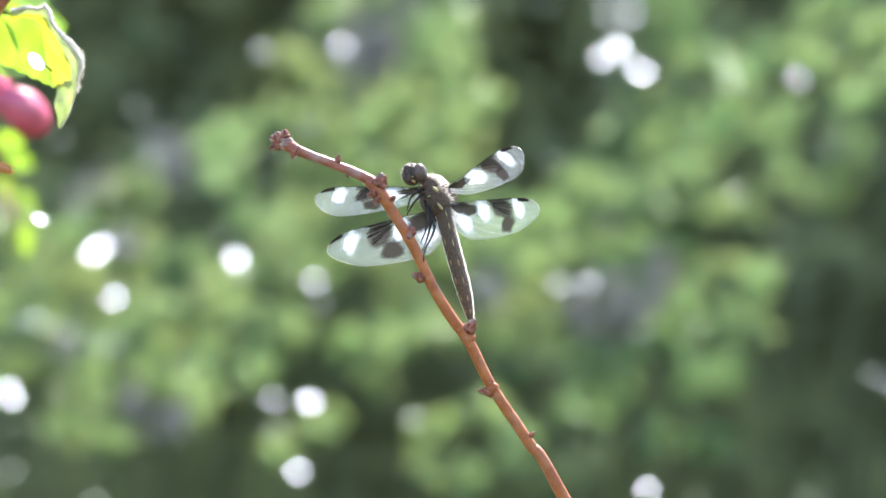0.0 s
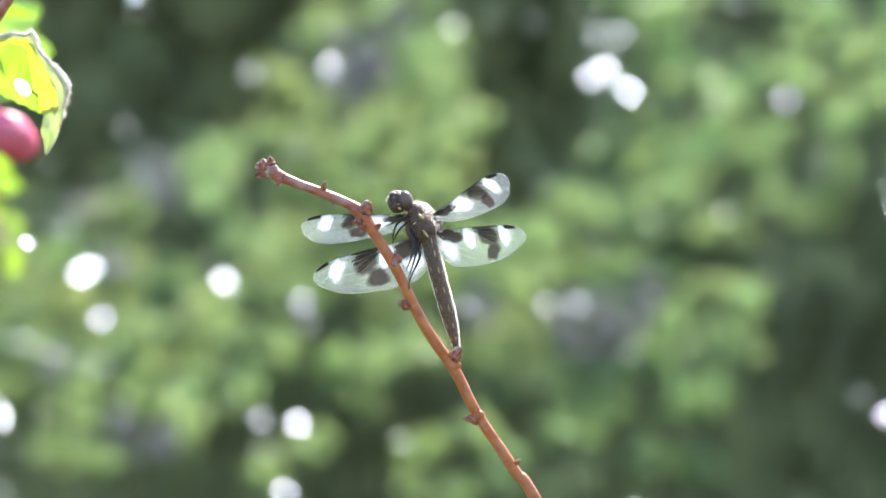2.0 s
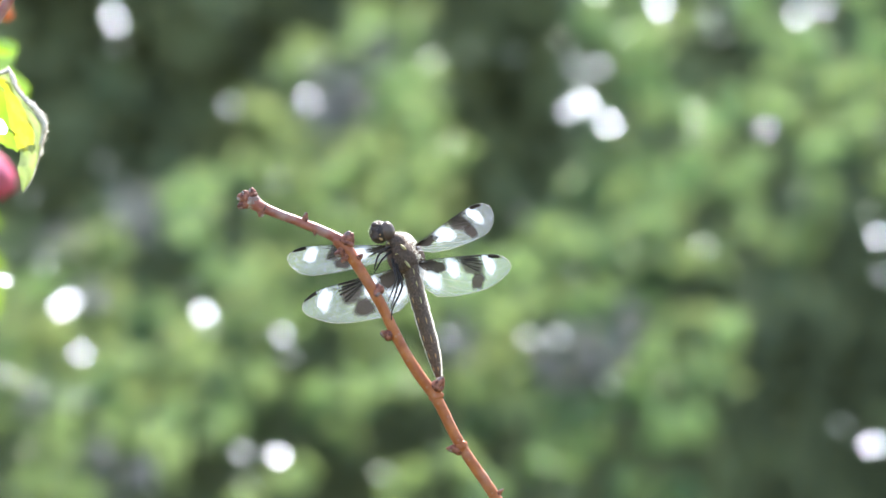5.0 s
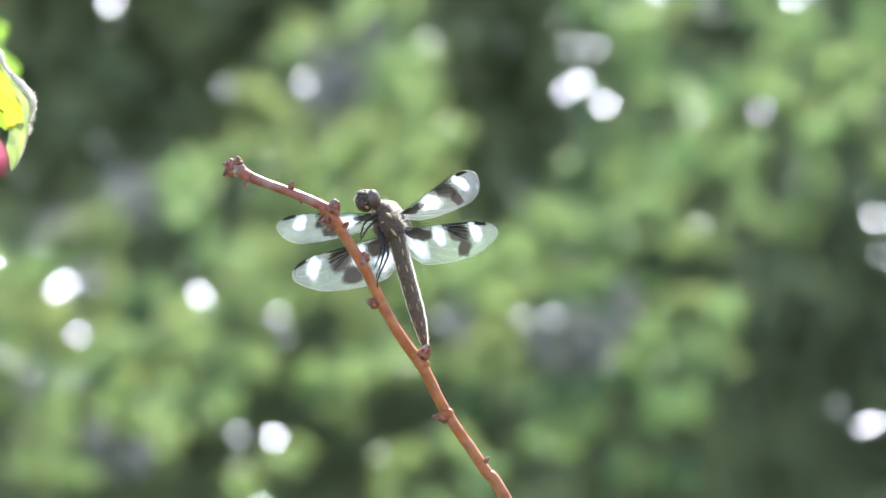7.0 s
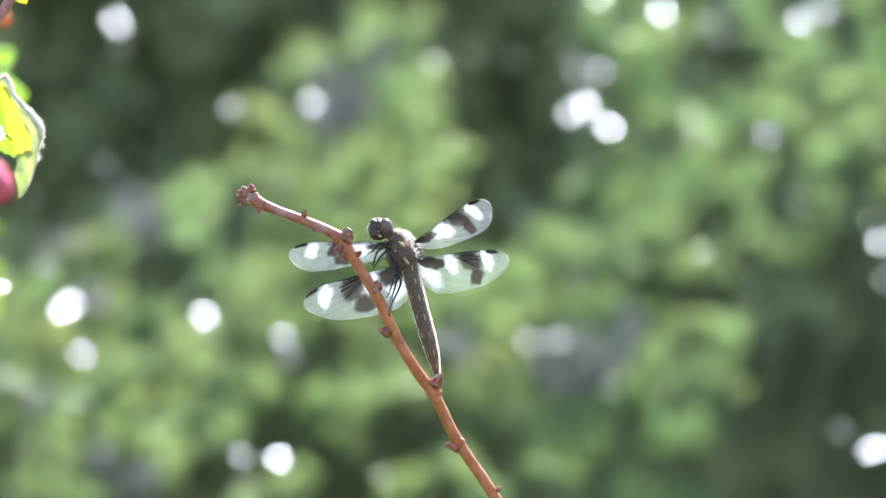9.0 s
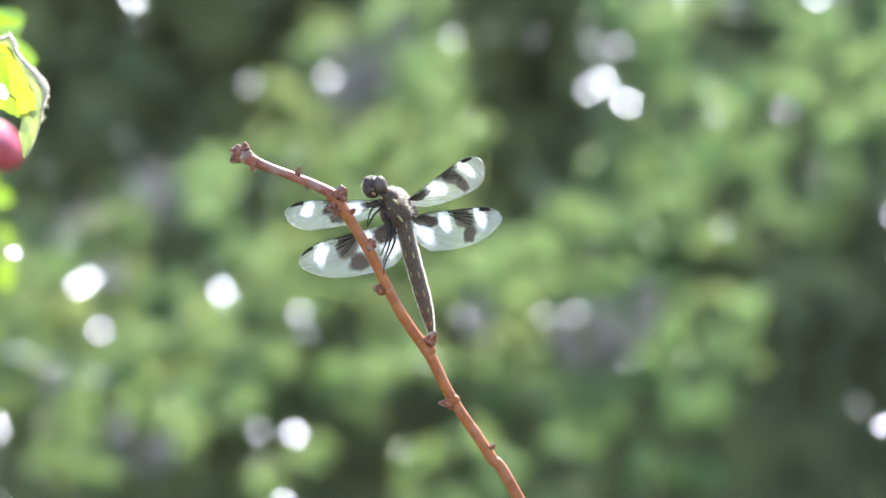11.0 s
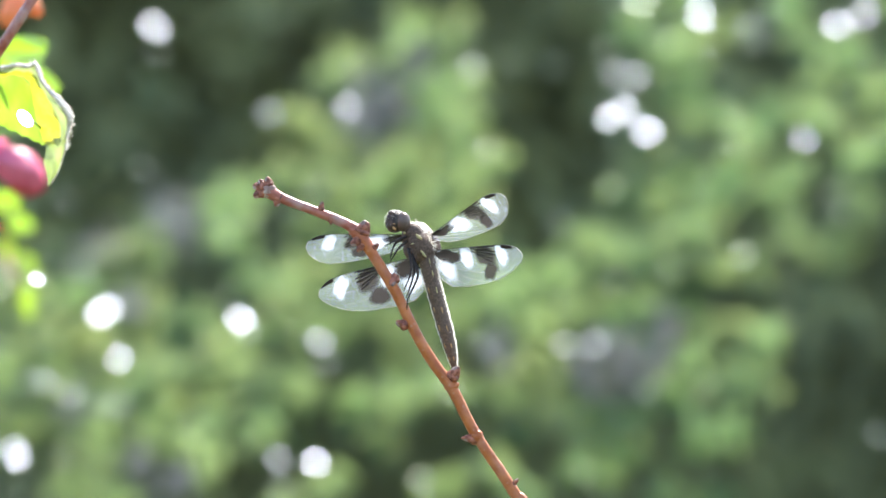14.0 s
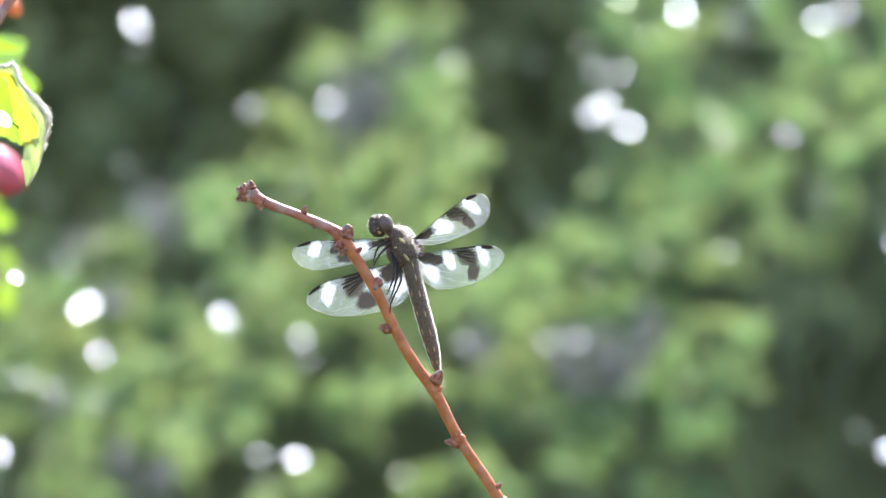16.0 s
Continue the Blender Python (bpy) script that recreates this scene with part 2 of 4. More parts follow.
CURLED_LEAF = leafy("curled_leaf", (0.17, 0.20, 0.08), (0.28, 0.30, 0.17), (0.55, 0.60, 0.02), (0.80, 0.66, 0.03), 0.55, 0.5, 0.06, 170, False)
LEAF_RIM = leafy("downy_leaf_edge", (0.66, 0.60, 0.56), (0.86, 0.81, 0.77), (0.75, 0.70, 0.66), (0.92, 0.88, 0.84), 0.5, 0.6, 0.04, 500, False)
PINK = leafy("pink_petal", (0.70, 0.045, 0.14), (0.86, 0.14, 0.26), (0.92, 0.04, 0.17), (0.97, 0.14, 0.30), 0.45, 0.45, 0.14, 120, False, (1.0, 0.8, 0.86))
ORANGE = leafy("orange_sepal", (0.60, 0.20, 0.06), (0.75, 0.34, 0.14), (0.8, 0.25, 0.06), (0.9, 0.4, 0.14), 0.4, 0.4, 0.06, 200, False)


def turf():
    """Short dry grass over brown soil."""
    m, n, out = shader("dry_turf")
    p = node(n, "ShaderNodeBsdfPrincipled", Roughness=0.95)
    p.inputs["Specular IOR Level"].default_value = 0.1
    patch, _ = noise_mix(n, 1.1, (0.06, 0.09, 0.032), (0.16, 0.14, 0.08), 0.38, 0.62, 9)
    blades, t = noise_mix(n, 55, (0.35, 0.38, 0.30), (1.0, 1.0, 0.9), 0.35, 0.62, 6)
    mix = n.nodes.new("ShaderNodeMixRGB")
    mix.blend_type = "MULTIPLY"
    mix.inputs[0].default_value = 1.0
    n.links.new(patch.outputs[0], mix.inputs[1])
    n.links.new(blades.outputs[0], mix.inputs[2])
    n.links.new(mix.outputs[0], p.inputs["Base Color"])
    b_ = node(n, "ShaderNodeBump", Strength=0.9, Distance=0.02)
    n.links.new(t.outputs["Fac"], b_.inputs["Height"])
    n.links.new(b_.outputs[0], p.inputs["Normal"])
    n.links.new(p.outputs[0], out.inputs[0])
    return m


SOIL = turf()


# ---- mesh helpers ----
def mesh_of(name, verts, faces, material, smooth=True):
    me = bpy.data.meshes.new(name)
    me.from_pydata([tuple(v) for v in verts], [], faces)
    me.materials.append(material)
    if smooth:
        me.polygons.foreach_set("use_smooth", [True] * len(me.polygons))
    me.update()
    return me


def part(name, me, parent, label="", m=None):
    ob = new(name, me)
    ob.parent = parent
    if m is not None:
        ob.matrix_basis = m
    return tagged(ob, label)


def thing(name, label, category, m=None, group="", kind=""):
    ob = new(name)
    ob.empty_display_size = 0.01
    if m is not None:
        ob.matrix_basis = m
    return tagged(ob, label, category, group, kind)


def spline(points, per=8):
    """A smooth curve through points of any length."""
    p = [np.array(q, float) for q in points]
    p = [2 * p[0] - p[1]] + p + [2 * p[-1] - p[-2]]
    out = []
    for i in range(1, len(p) - 2):
        for j in range(per):
            t = j / per
            a, b, c, d = p[i - 1], p[i], p[i + 1], p[i + 2]
            out.append(0.5 * (2 * b + (c - a) * t + (2 * a - 5 * b + 4 * c - d) * t ** 2 + (3 * b - a - 3 * c + d) * t ** 3))
    return out + [p[-2]]


def tube(points, radii, sides=10, wobble=0.0, cap=True):
    """Vertices and faces of a tapered tube."""
    verts, faces = [], []
    pts = [Vector(p[:3]) for p in points]
    side = None
    for i, p in enumerate(pts):
        d = (pts[min(i + 1, len(pts) - 1)] - pts[max(i - 1, 0)]).normalized()
        if side is None:
            side = d.orthogonal().normalized()
        side = (side - d * side.dot(d)).normalized()
        up = d.cross(side)
        for k in range(sides):
            a = 2 * math.pi * k / sides
            r = radii[i] * (1 + wobble * noise.noise(p * 400 + Vector((math.cos(a), math.sin(a), 0)) * 1.3))
            verts.append(p + (side * math.cos(a) + up * math.sin(a)) * r)
    for i in range(len(pts) - 1):
        for k in range(sides):
            j = (k + 1) % sides
            faces.append((i * sides + k, i * sides + j, (i + 1) * sides + j, (i + 1) * sides + k))
    if cap:
        faces.append(tuple(range(sides - 1, -1, -1)))
        faces.append(tuple(range((len(pts) - 1) * sides, len(pts) * sides)))
    return verts, faces


def join(*pieces):
    verts, faces = [], []
    for v, f in pieces:
        k = len(verts)
        verts += list(v)
        faces += [tuple(i + k for i in q) for q in f]
    return verts, faces


def ball(centre, radii, turn=None, rings=10, sides=16, rough=0.0, seed=0.0):
    """An egg-shaped lump."""
    verts, faces = [], []
    turn = turn or Matrix.Identity(3)
    for i in range(rings + 1):
        th = math.pi * i / rings
        for k in range(sides):
            a = 2 * math.pi * k / sides
            v = Vector((math.sin(th) * math.cos(a), math.sin(th) * math.sin(a), math.cos(th)))
            s = 1 + rough * noise.noise(v * 2.2 + Vector((seed, seed * 1.7, 0)))
            verts.append(Vector(centre) + turn @ Vector((v.x * radii[0] * s, v.y * radii[1] * s, v.z * radii[2] * s)))
    for i in range(rings):
        for k in range(sides):
            j = (k + 1) % sides
            faces.append((i * sides + k, (i + 1) * sides + k, (i + 1) * sides + j, i * sides + j))
    return verts, faces


def hair(root, tip, wide):
    """A flat pale hair, wide at its root."""
    side = (Vector(tip) - Vector(root)).cross(Vector((0, 1, 0)))
    side = side.normalized() * wide if side.length > 1e-9 else Vector((wide, 0, 0))
    return [Vector(root) - side, Vector(root) + side, Vector(tip)], [(0, 1, 2)]


def glint_disc(a, b, n=20):
    """A small oval disc for a glint, nearly flat with a shallow dome, across z."""
    verts = [Vector((0, 0, 0.00003))] + [Vector((a * math.cos(2 * math.pi * i / n), b * math.sin(2 * math.pi * i / n), 0)) for i in range(n)]
    return verts, [(0, 1 + i, 1 + (i + 1) % n) for i in range(n)]


def aim(z_dir, x_hint=(1, 0, 0)):
    """A turn whose z axis points along z_dir."""
    z = Vector(z_dir).normalized()
    x = Vector(x_hint)
    x = (x - z * x.dot(z)).normalized()
    return Matrix((x, z.cross(x), z)).transposed()


def blade(length, width, curl=0.6, fold=0.3, tooth=0.0, nu=14, nv=4, point=1.0):
    """A leaf along +x with a folded midrib and a bent tip."""
    verts, faces = [], []
    for i in range(nu + 1):
        u = i / nu
        w = width / 2 * max(0.03, math.sin(math.pi * u ** 0.8)) ** point
        w *= 1 + tooth * (0.5 if i % 2 else -0.5)
        a = curl * u
        cx, cz = length * (math.sin(a) / curl if curl else u), -length * ((1 - math.cos(a)) / curl if curl else 0)
        for j in range(-nv, nv + 1):
            v = j / nv
            verts.append(Vector((cx, v * w * math.cos(fold), cz + abs(v) * w * math.sin(fold) + 0.04 * width * math.sin(9 * u + 4 * v))))
    s = 2 * nv + 1
    for i in range(nu):
        for j in range(2 * nv):
            faces.append((i * s + j, (i + 1) * s + j, (i + 1) * s + j + 1, i * s + j + 1))
    return verts, faces


# ---- ground ----
def ground():
    """One sheet, finer near the perch, that reaches the horizon."""
    steps = [-900, -300, -120, -60, -35] + list(np.linspace(-20, 20, 61)) + [35, 60, 120, 300, 900]
    n = len(steps)
    v = [(x, y + 5, 0.03 * noise.noise(Vector((x * 0.3, y * 0.3, 0)))) for y in steps for x in steps]
    f = [(r * n + c, r * n + c + 1, r * n + n + c + 1, r * n + n + c) for r in range(n - 1) for c in range(n - 1)]
    tagged(new("ground", mesh_of("ground", v, f, SOIL)), "dry patchy grass of a garden", "ground", kind="structure")


ground()


# ---- foliage ----
rng = np.random.default_rng(7)


def leaf_cloud(points, ways, sizes, name, material, wide=0.5):
    """Many small folded leaves: two faces each."""
    n = len(points)
    p, d = np.array(points), np.array(ways)
    d /= np.linalg.norm(d, axis=1)[:, None]
    r = rng.normal(size=(n, 3))
    s = np.cross(d, r)
    s /= np.linalg.norm(s, axis=1)[:, None]
    up = np.cross(s, d)
    L = np.array(sizes)[:, None]
    mid = p + d * L * 0.45 + up * L * 0.06
    v = np.stack([p, mid + s * L * wide / 2 + up * L * 0.10, p + d * L - up * L * 0.08, mid - s * L * wide / 2 + up * L * 0.10], 1).reshape(-1, 3)
    k = np.arange(n)[:, None] * 4
    f = np.concatenate([k + [[0, 1, 2]], k + [[0, 2, 3]]]).tolist()
    return mesh_of(name, v.tolist(), f, material, smooth=False)


def spray(base, centre, radius, leaves, size, out):
    """A bent stem with side shoots and leaves round its end. Appends to out: stems, points, ways, sizes."""
    base, centre = Vector(base), Vector(centre)
    lift = Vector((0, 0, 1))
    mid = base.lerp(centre, 0.55) + Vector((rng.normal(0, 0.03), rng.normal(0, 0.03), -0.04))
    tip = centre + (centre - mid).normalized() * radius * 0.7
    long = len(out[0]) % 6 == 0
    if not long:  # a side twig of a longer stem
        base = centre + Vector((rng.normal(0, 0.5), rng.normal(0, 0.5), -1.6)) * radius
        mid = base.lerp(centre, 0.5)
    line = spline([base, mid, centre, tip], 4)
    out[0].append(tube(line, np.linspace(0.0026 if long else 0.0010, 0.0006, len(line)), 4, cap=False))
    shoots = max(4, int(leaves / 9))
    per = max(3, leaves // shoots)
    for _ in range(shoots):
        w = Vector(rng.normal(size=3)) + lift * 0.5
        w.normalize()
        a = centre + Vector(rng.normal(size=3)) * radius * 0.28
        b = a + w * radius * rng.uniform(0.5, 1.0)
        for k in range(per):
            q = a.lerp(b, (k + rng.random()) / per)
            way = w * 0.7 + Vector(rng.normal(size=3)) * 0.8
            out[1].append(tuple(q))
            out[2].append(tuple(way))
            out[3].append(size * rng.uniform(0.6, 1.25))


def shrub(name, label, x, y, sprays, material, size, fill, width, height, deep):
    """A bush: stems from the ground, sprays of leaves, and loose growth round them."""
    top = thing(name, label, "shrub", Matrix.Translation((x, y, 0)), "bushes behind the perch")
    out = ([], [], [], [])
    for c, radius, leaves in sprays:
        spray((rng.normal(0, 0.05), rng.normal(0, 0.05), rng.uniform(0.2, 0.6)), Vector(c) - Vector((x, y, 0)), radius, leaves, size, out)
    for _ in range(fill):
        c = Vector((rng.normal(0, width / 2.4), rng.normal(0, deep / 2.4), height * rng.uniform(0.12, 1.0)))
        if -0.7 < c.x + x < 1.0 and c.z > EYE_H - 0.34:
            continue
        spray((rng.normal(0, 0.05), rng.normal(0, 0.05), 0.15), c, 0.14, 60, size, out)
    tagged(part("stem", mesh_of("stem", *join(*out[0]), GREEN_STEM), top), kind="stuff")
    stools = [tube(spline([(a * 0.03, b * 0.03, -0.02), (a * 0.05, b * 0.05, 0.3), (a * 0.09, b * 0.09, 0.75)], 4), np.linspace(0.02, 0.008, 9), 7)
              for a, b in ((1, 0.3), (-1, 0.4), (0.2, -1), (0.1, 0.9))]
    part("trunk", mesh_of("trunk", *join(*stools), BROWN_BARK), top)
    tagged(part("crown", leaf_cloud(out[1], out[2], out[3], "crown", material), top), kind="stuff")
    return top


# clumps of sunlit growth: across, down, radius (1568 units wide), by bush
LEFT_CLUMPS = [
    (130, 432, 40), (185, 415, 38), (318, 335, 38), (355, 318, 30), (425, 285, 34), (345, 385, 34), (430, 505, 58), (475, 455, 38), (385, 470, 36),
    (255, 545, 45), (240, 605, 62), (325, 590, 50), (160, 650, 52), (300, 680, 55), (383, 668, 45), (455, 655, 38), (70, 580, 48), (205, 690, 40),
    (330, 730, 40), (20, 545, 45), (-60, 640, 55), (-70, 500, 50)]
LOW_CLUMPS = [
    (85, 700, 38), (190, 742, 46), (280, 745, 48), (95, 790, 52), (290, 795, 32), (150, 850, 46), (60, 850, 30),
    (420, 865, 34), (400, 725, 30), (505, 830, 30)]
MID_CLUMPS = [
    (700, 372, 40),     (535, 90, 46), (620, 55, 38), (648, 18, 36), (720, 18, 34), (445, 168, 38), (520, 235, 38), (690, 140, 44), (742, 118, 26), (748, 195, 36),
    (785, 258, 44), (625, 285, 56), (665, 240, 34), (710, 300, 42), (500, 300, 36), (560, 335, 50), (640, 350, 54), (600, 395, 54), (735, 345, 40),
    (560, 455, 44), (525, 395, 36), (645, 460, 44), (760, 420, 46), (835, 468, 44), (900, 455, 44), (850, 500, 34), (780, 480, 34), (545, 540, 34), (690, 500, 36), (480, 225, 22)]
FRONT_CLUMPS = [
    (740, 520, 44), (800, 530, 40), (860, 540, 36), (830, 500, 40),         (640, 535, 36), (610, 495, 40), (490, 560, 28),     (705, 640, 40), (660, 600, 38), (560, 680, 28), (625, 680, 32), (600, 755, 32), (715, 830, 28), (885, 690, 46), (830, 730, 42),
    (860, 610, 42), (845, 660, 38), (800, 650, 34), (900, 560, 34), (860, 860, 36), (760, 920, 32), (800, 790, 26), (680, 900, 36)]
RIGHT_CLUMPS = [
    (1050, 20, 40), (1125, 55, 46), (1195, 28, 38), (1130, 145, 36), (1175, 175, 38), (1085, 250, 28), (1080, 320, 38), (1200, 275, 40),
    (1170, 345, 54), (1100, 395, 56), (1035, 425, 54), (1172, 430, 44), (1035, 300, 34), (975, 470, 46), (1080, 520, 46), (965, 405, 34), (1130, 465, 36),
    (1288, 562, 40), (1225, 556, 34), (1228, 636, 44), (1145, 605, 38), (1268, 648, 30), (1160, 732, 40), (1225, 735, 28), (1105, 665, 36), (1010, 545, 34), (1120, -50, 50), (930, 505, 42), (1010, 495, 40), (1060, 455, 40), (885, 565, 34)]
EDGE_CLUMPS = [
    (1325, 280, 36), (1285, 312, 30), (1385, 110, 38), (1490, 125, 44), (1545, 50, 38), (1540, 120, 30), (1335, 375, 30), (1400, 415, 34), (1110, 830, 34), (1200, 850, 30),
     (1570, 300, 34), (1450, 330, 26), (1640, 60, 50), (1630, 200, 44), (1320, -40, 40), (1500, -50, 46), (1010, 780, 26), (1250, 440, 24), (1060, 600, 22), (1370, 175, 36), (1430, 60, 34), (1440, 215, 36), (1350, 30, 30), (1240, 190, 34), (1520, 235, 34), (940, 650, 34), (985, 715, 38), (1050, 735, 36), (960, 790, 34)]

# gaps that look into the shade: across, down, radius
HOLLOWS = [(888, 328, 80), (210, 110, 175), (330, 230, 95), (60, 60, 160), (400, 90, 60), (440, 75, 50), (380, 180, 40), (800, 190, 36), (815, 110, 40), (60, 260, 100), (428, 408, 34), (255, 480, 40), (330, 445, 28), (880, 130, 100), (860, 40, 90),
           (920, 300, 75), (960, 240, 60), (1275, 80, 40), (1295, 245, 28), (1340, 325, 24), (1460, 420, 34), (1180, 535, 32), (1230, 490, 28), (1290, 700, 50), (1430, 640, 75),
           (1500, 830, 90), (1400, 850, 60), (335, 815, 30), (770, 830, 24), (500, 725, 20), (1010, 670, 26), (1490, 510, 40)]


def shaded(u, v, margin=0):
    return any(math.hypot(u - a, v - b) < r + margin for a, b, r in HOLLOWS)


BANK = 1.9  # the bushes lean back as they rise


def banked(v, y):
    """The depth of growth at that height on a bush whose front stands at y."""
    return y + BANK * (441 - v) * (REACH + y) * HALF / 784


def clumps(rows, y, density, lean=60):
    """Feathered tufts that lean the bush's way, each with a few smaller ones at its outline."""
    out = []
    for u, v, r in rows:
        depth = rng.uniform(-0.035, 0.035)
        k = (REACH + banked(v, y)) * HALF / 784
        a = radians(rng.normal(lean, 32))
        for f, wide, share in ((-0.5, 0.38, 0.40), (0.05, 0.35, 0.36), (0.62, 0.25, 0.24)):
            uu, vv = u + f * r * math.cos(a), v - f * r * math.sin(a)
            out.append((at(uu, vv, banked(vv, y) + depth), r * k * wide, int(1.0 * share * density * (r / 50) ** 2)))
        for _ in range(3):
            a, q = rng.uniform(0, 2 * math.pi), r * rng.uniform(0.5, 0.95)
            uu, vv = u + q * math.cos(a), v + q * math.sin(a)
            out.append((at(uu, vv, banked(vv, y) + depth), rng.uniform(13, 20) * k, 26))
    return out


def shoots(rows, y):
    """Long leafy shoots: from across, down, to across, down."""
    out = []
    for u0, v0, u1, v1 in rows:
        steps = int(math.hypot(u1 - u0, v1 - v0) / 14)
        for i in range(steps):
            f = (i + 0.5) / steps
            u, v = u0 + (u1 - u0) * f, v0 + (v1 - v0) * f
            k = (REACH + y) * HALF / 784
            out.append((at(u, v, banked(v, y) - 0.10), (20 - 6 * f) * k, 28))
    return out


def even(u0, u1, v0, v1, step, r):
    """Loose growth spread evenly over a stretch of a bush."""
    return [(u + rng.uniform(-20, 20), v + rng.uniform(-20, 20), r) for u in range(u0, u1, step) for v in range(v0, v1, step) if not shaded(u, v, 12)]


LEFT_SHOOTS = [(95, 450, 200, 395), (300, 400, 335, 300), (150, 680, 215, 600), (250, 640, 330, 560), (400, 540, 480, 440)]
MID_SHOOTS = [(600, 400, 690, 310), (645, 425, 740, 350), (500, 130, 560, 55), (600, 90, 660, 10), (730, 270, 755, 160), (720, 320, 820, 245), (560, 330, 660, 235), (660, 190, 745, 110), (640, 700, 715, 620)]
RIGHT_SHOOTS = [(1190, 330, 1300, 140), (1060, 440, 1190, 340), (1150, 400, 1210, 250), (1280, 325, 1345, 265), (1430, 270, 1568, 165), (1090, 110, 1140, 20), (1200, 660, 1295, 550), (1440, 170, 1530, 95)]

bushes = [
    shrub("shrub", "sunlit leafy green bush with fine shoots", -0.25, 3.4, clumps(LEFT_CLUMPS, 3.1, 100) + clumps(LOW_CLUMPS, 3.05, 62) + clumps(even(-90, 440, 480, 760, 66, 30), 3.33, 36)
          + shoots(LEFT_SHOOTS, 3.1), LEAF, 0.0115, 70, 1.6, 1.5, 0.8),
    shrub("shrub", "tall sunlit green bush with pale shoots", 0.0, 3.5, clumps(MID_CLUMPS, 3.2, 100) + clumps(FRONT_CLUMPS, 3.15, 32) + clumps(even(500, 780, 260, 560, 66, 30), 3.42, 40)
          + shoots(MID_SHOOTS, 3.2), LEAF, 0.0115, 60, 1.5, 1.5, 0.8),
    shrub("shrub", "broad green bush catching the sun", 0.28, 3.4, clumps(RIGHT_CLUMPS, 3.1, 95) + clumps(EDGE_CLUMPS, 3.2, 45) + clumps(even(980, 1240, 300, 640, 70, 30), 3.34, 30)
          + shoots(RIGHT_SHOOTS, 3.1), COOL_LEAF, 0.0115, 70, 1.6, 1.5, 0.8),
]


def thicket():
    """Looser growth behind the bushes, coloured darker as if shaded, with hollows."""
    top = thing("shrub", "green bush in darkened leaf colour, for shaded growth behind the sunlit ones", "shrub", Matrix.Translation((0, 4.3, 0)), "bushes behind the perch")
    out = ([], [], [], [])
    for i in range(1250):
        u, v, y = rng.uniform(-250, 1820), 1200 - 1300 * rng.random() ** 1.2, rng.uniform(-0.12, 0.12)
        y += 4.25 + 0.0007 * BANK * (441 - v)
        if shaded(u, v, 34) and rng.random() > 0.02:
            continue
        if u > 1270 and v > 520 and rng.random() > 0.45:
            continue
        if 470 < u < 800 and v > 640 and rng.random() > 0.38:
            continue
        spray((rng.normal(0, 0.3), rng.normal(0, 0.1), 0.2), at(u, v, y) - Vector((0, 4.3, 0)), 0.027, 32, 0.018, out)
    tagged(part("stem", mesh_of("stem", *join(*out[0]), GREEN_STEM), top), kind="stuff")
    part("trunk", mesh_of("trunk", *tube(spline([(0.05, 0, -0.02), (0.0, 0, 0.25), (0.03, 0, 0.6)], 4), np.linspace(0.03, 0.012, 9), 7), BROWN_BARK), top)
    tagged(part("crown", leaf_cloud(out[1], out[2], out[3], "crown", DARKENED_LEAF), top), kind="stuff")


thicket()


def hedge():
    """A deep shaded hedge behind the bushes."""
    top = thing("hedge", "dense dark green hedge in its own shade", "hedge", Matrix.Translation((0, 7.5, 0)))
    n = 130000
    x, z = rng.uniform(-4.5, 4.5, n), rng.uniform(0.03, 1, n) * 2.9
    y = -0.75 + 0.5 * np.array([noise.noise(Vector((a * 1.5, 0, b * 1.5))) for a, b in zip(x, z)]) + rng.exponential(0.3, n)
    pts = np.stack([x, y, z], 1)
    ways = rng.normal(size=(n, 3)) + [0, -0.5, 0.2]
    tagged(part("foliage", leaf_cloud(pts, ways, rng.uniform(0.08, 0.14, n), "foliage", SHADE_LEAF, 0.6), top), kind="stuff")
    stems = [tube(spline([(a, 0.1, 0), (a + 0.06, 0.0, 1.2), (a - 0.05, 0.1, 2.6)], 5), np.linspace(0.035, 0.012, 11), 6) for a in np.arange(-4.3, 4.4, 0.5)]
    tagged(part("stem", mesh_of("stem", *join(*stems), BROWN_BARK), top), kind="stuff")


hedge()


# waxy leaves added, aimed to mirror the sun: across, down, length in mm
BRIGHT_GLINTS = [(1028, 155, 7), (1002, 172, 5), (1072, 194, 7), (104, 522, 6.5), (120, 510, 6), (356, 530, 6.5), (487, 782, 6.2), (196, 8, 6.2), (202, 20, 4),
                 (1163, -12, 7), (1408, 4, 6.2), (1452, -14, 5), (1550, 395, 5), (1546, 760, 5.8), (1530, 765, 3.5), (138, 600, 4.6), (465, 905, 5), (1085, 935, 5), (-40, 776, 5.5), (-45, 760, 4)]
# leaves turned a little away from it: across, down, how far
DIM_GLINTS = [(421, 776, 1.0), (495, 568, 1.0), (402, 163, 1.2), (760, 80, 1.15), (906, 76, 3.2), (825, 68, 2.9), (1012, 93, 1.1), (1055, 95, 1.05), (1270, 35, 2.1), (1250, 8, 1.9),
              (1348, 205, 1.4), (1482, 730, 2.0), (177, 262, 2.3), (542, 150, 1.25), (540, 165, 1.7), (550, 98, 1.9), (928, 572, 1.15), (980, 570, 0.9), (1072, 655, 2.1), (1560, 460, 1.6),
              (1018, 460, 2.3), (920, 357, 3.0), (505, 605, 2.0), (425, 830, 2.3), (140, 682, 2.1), (205, 345, 1.8), (45, 320, 2.6), (240, 355, 2.1), (490, 295, 2.0)]
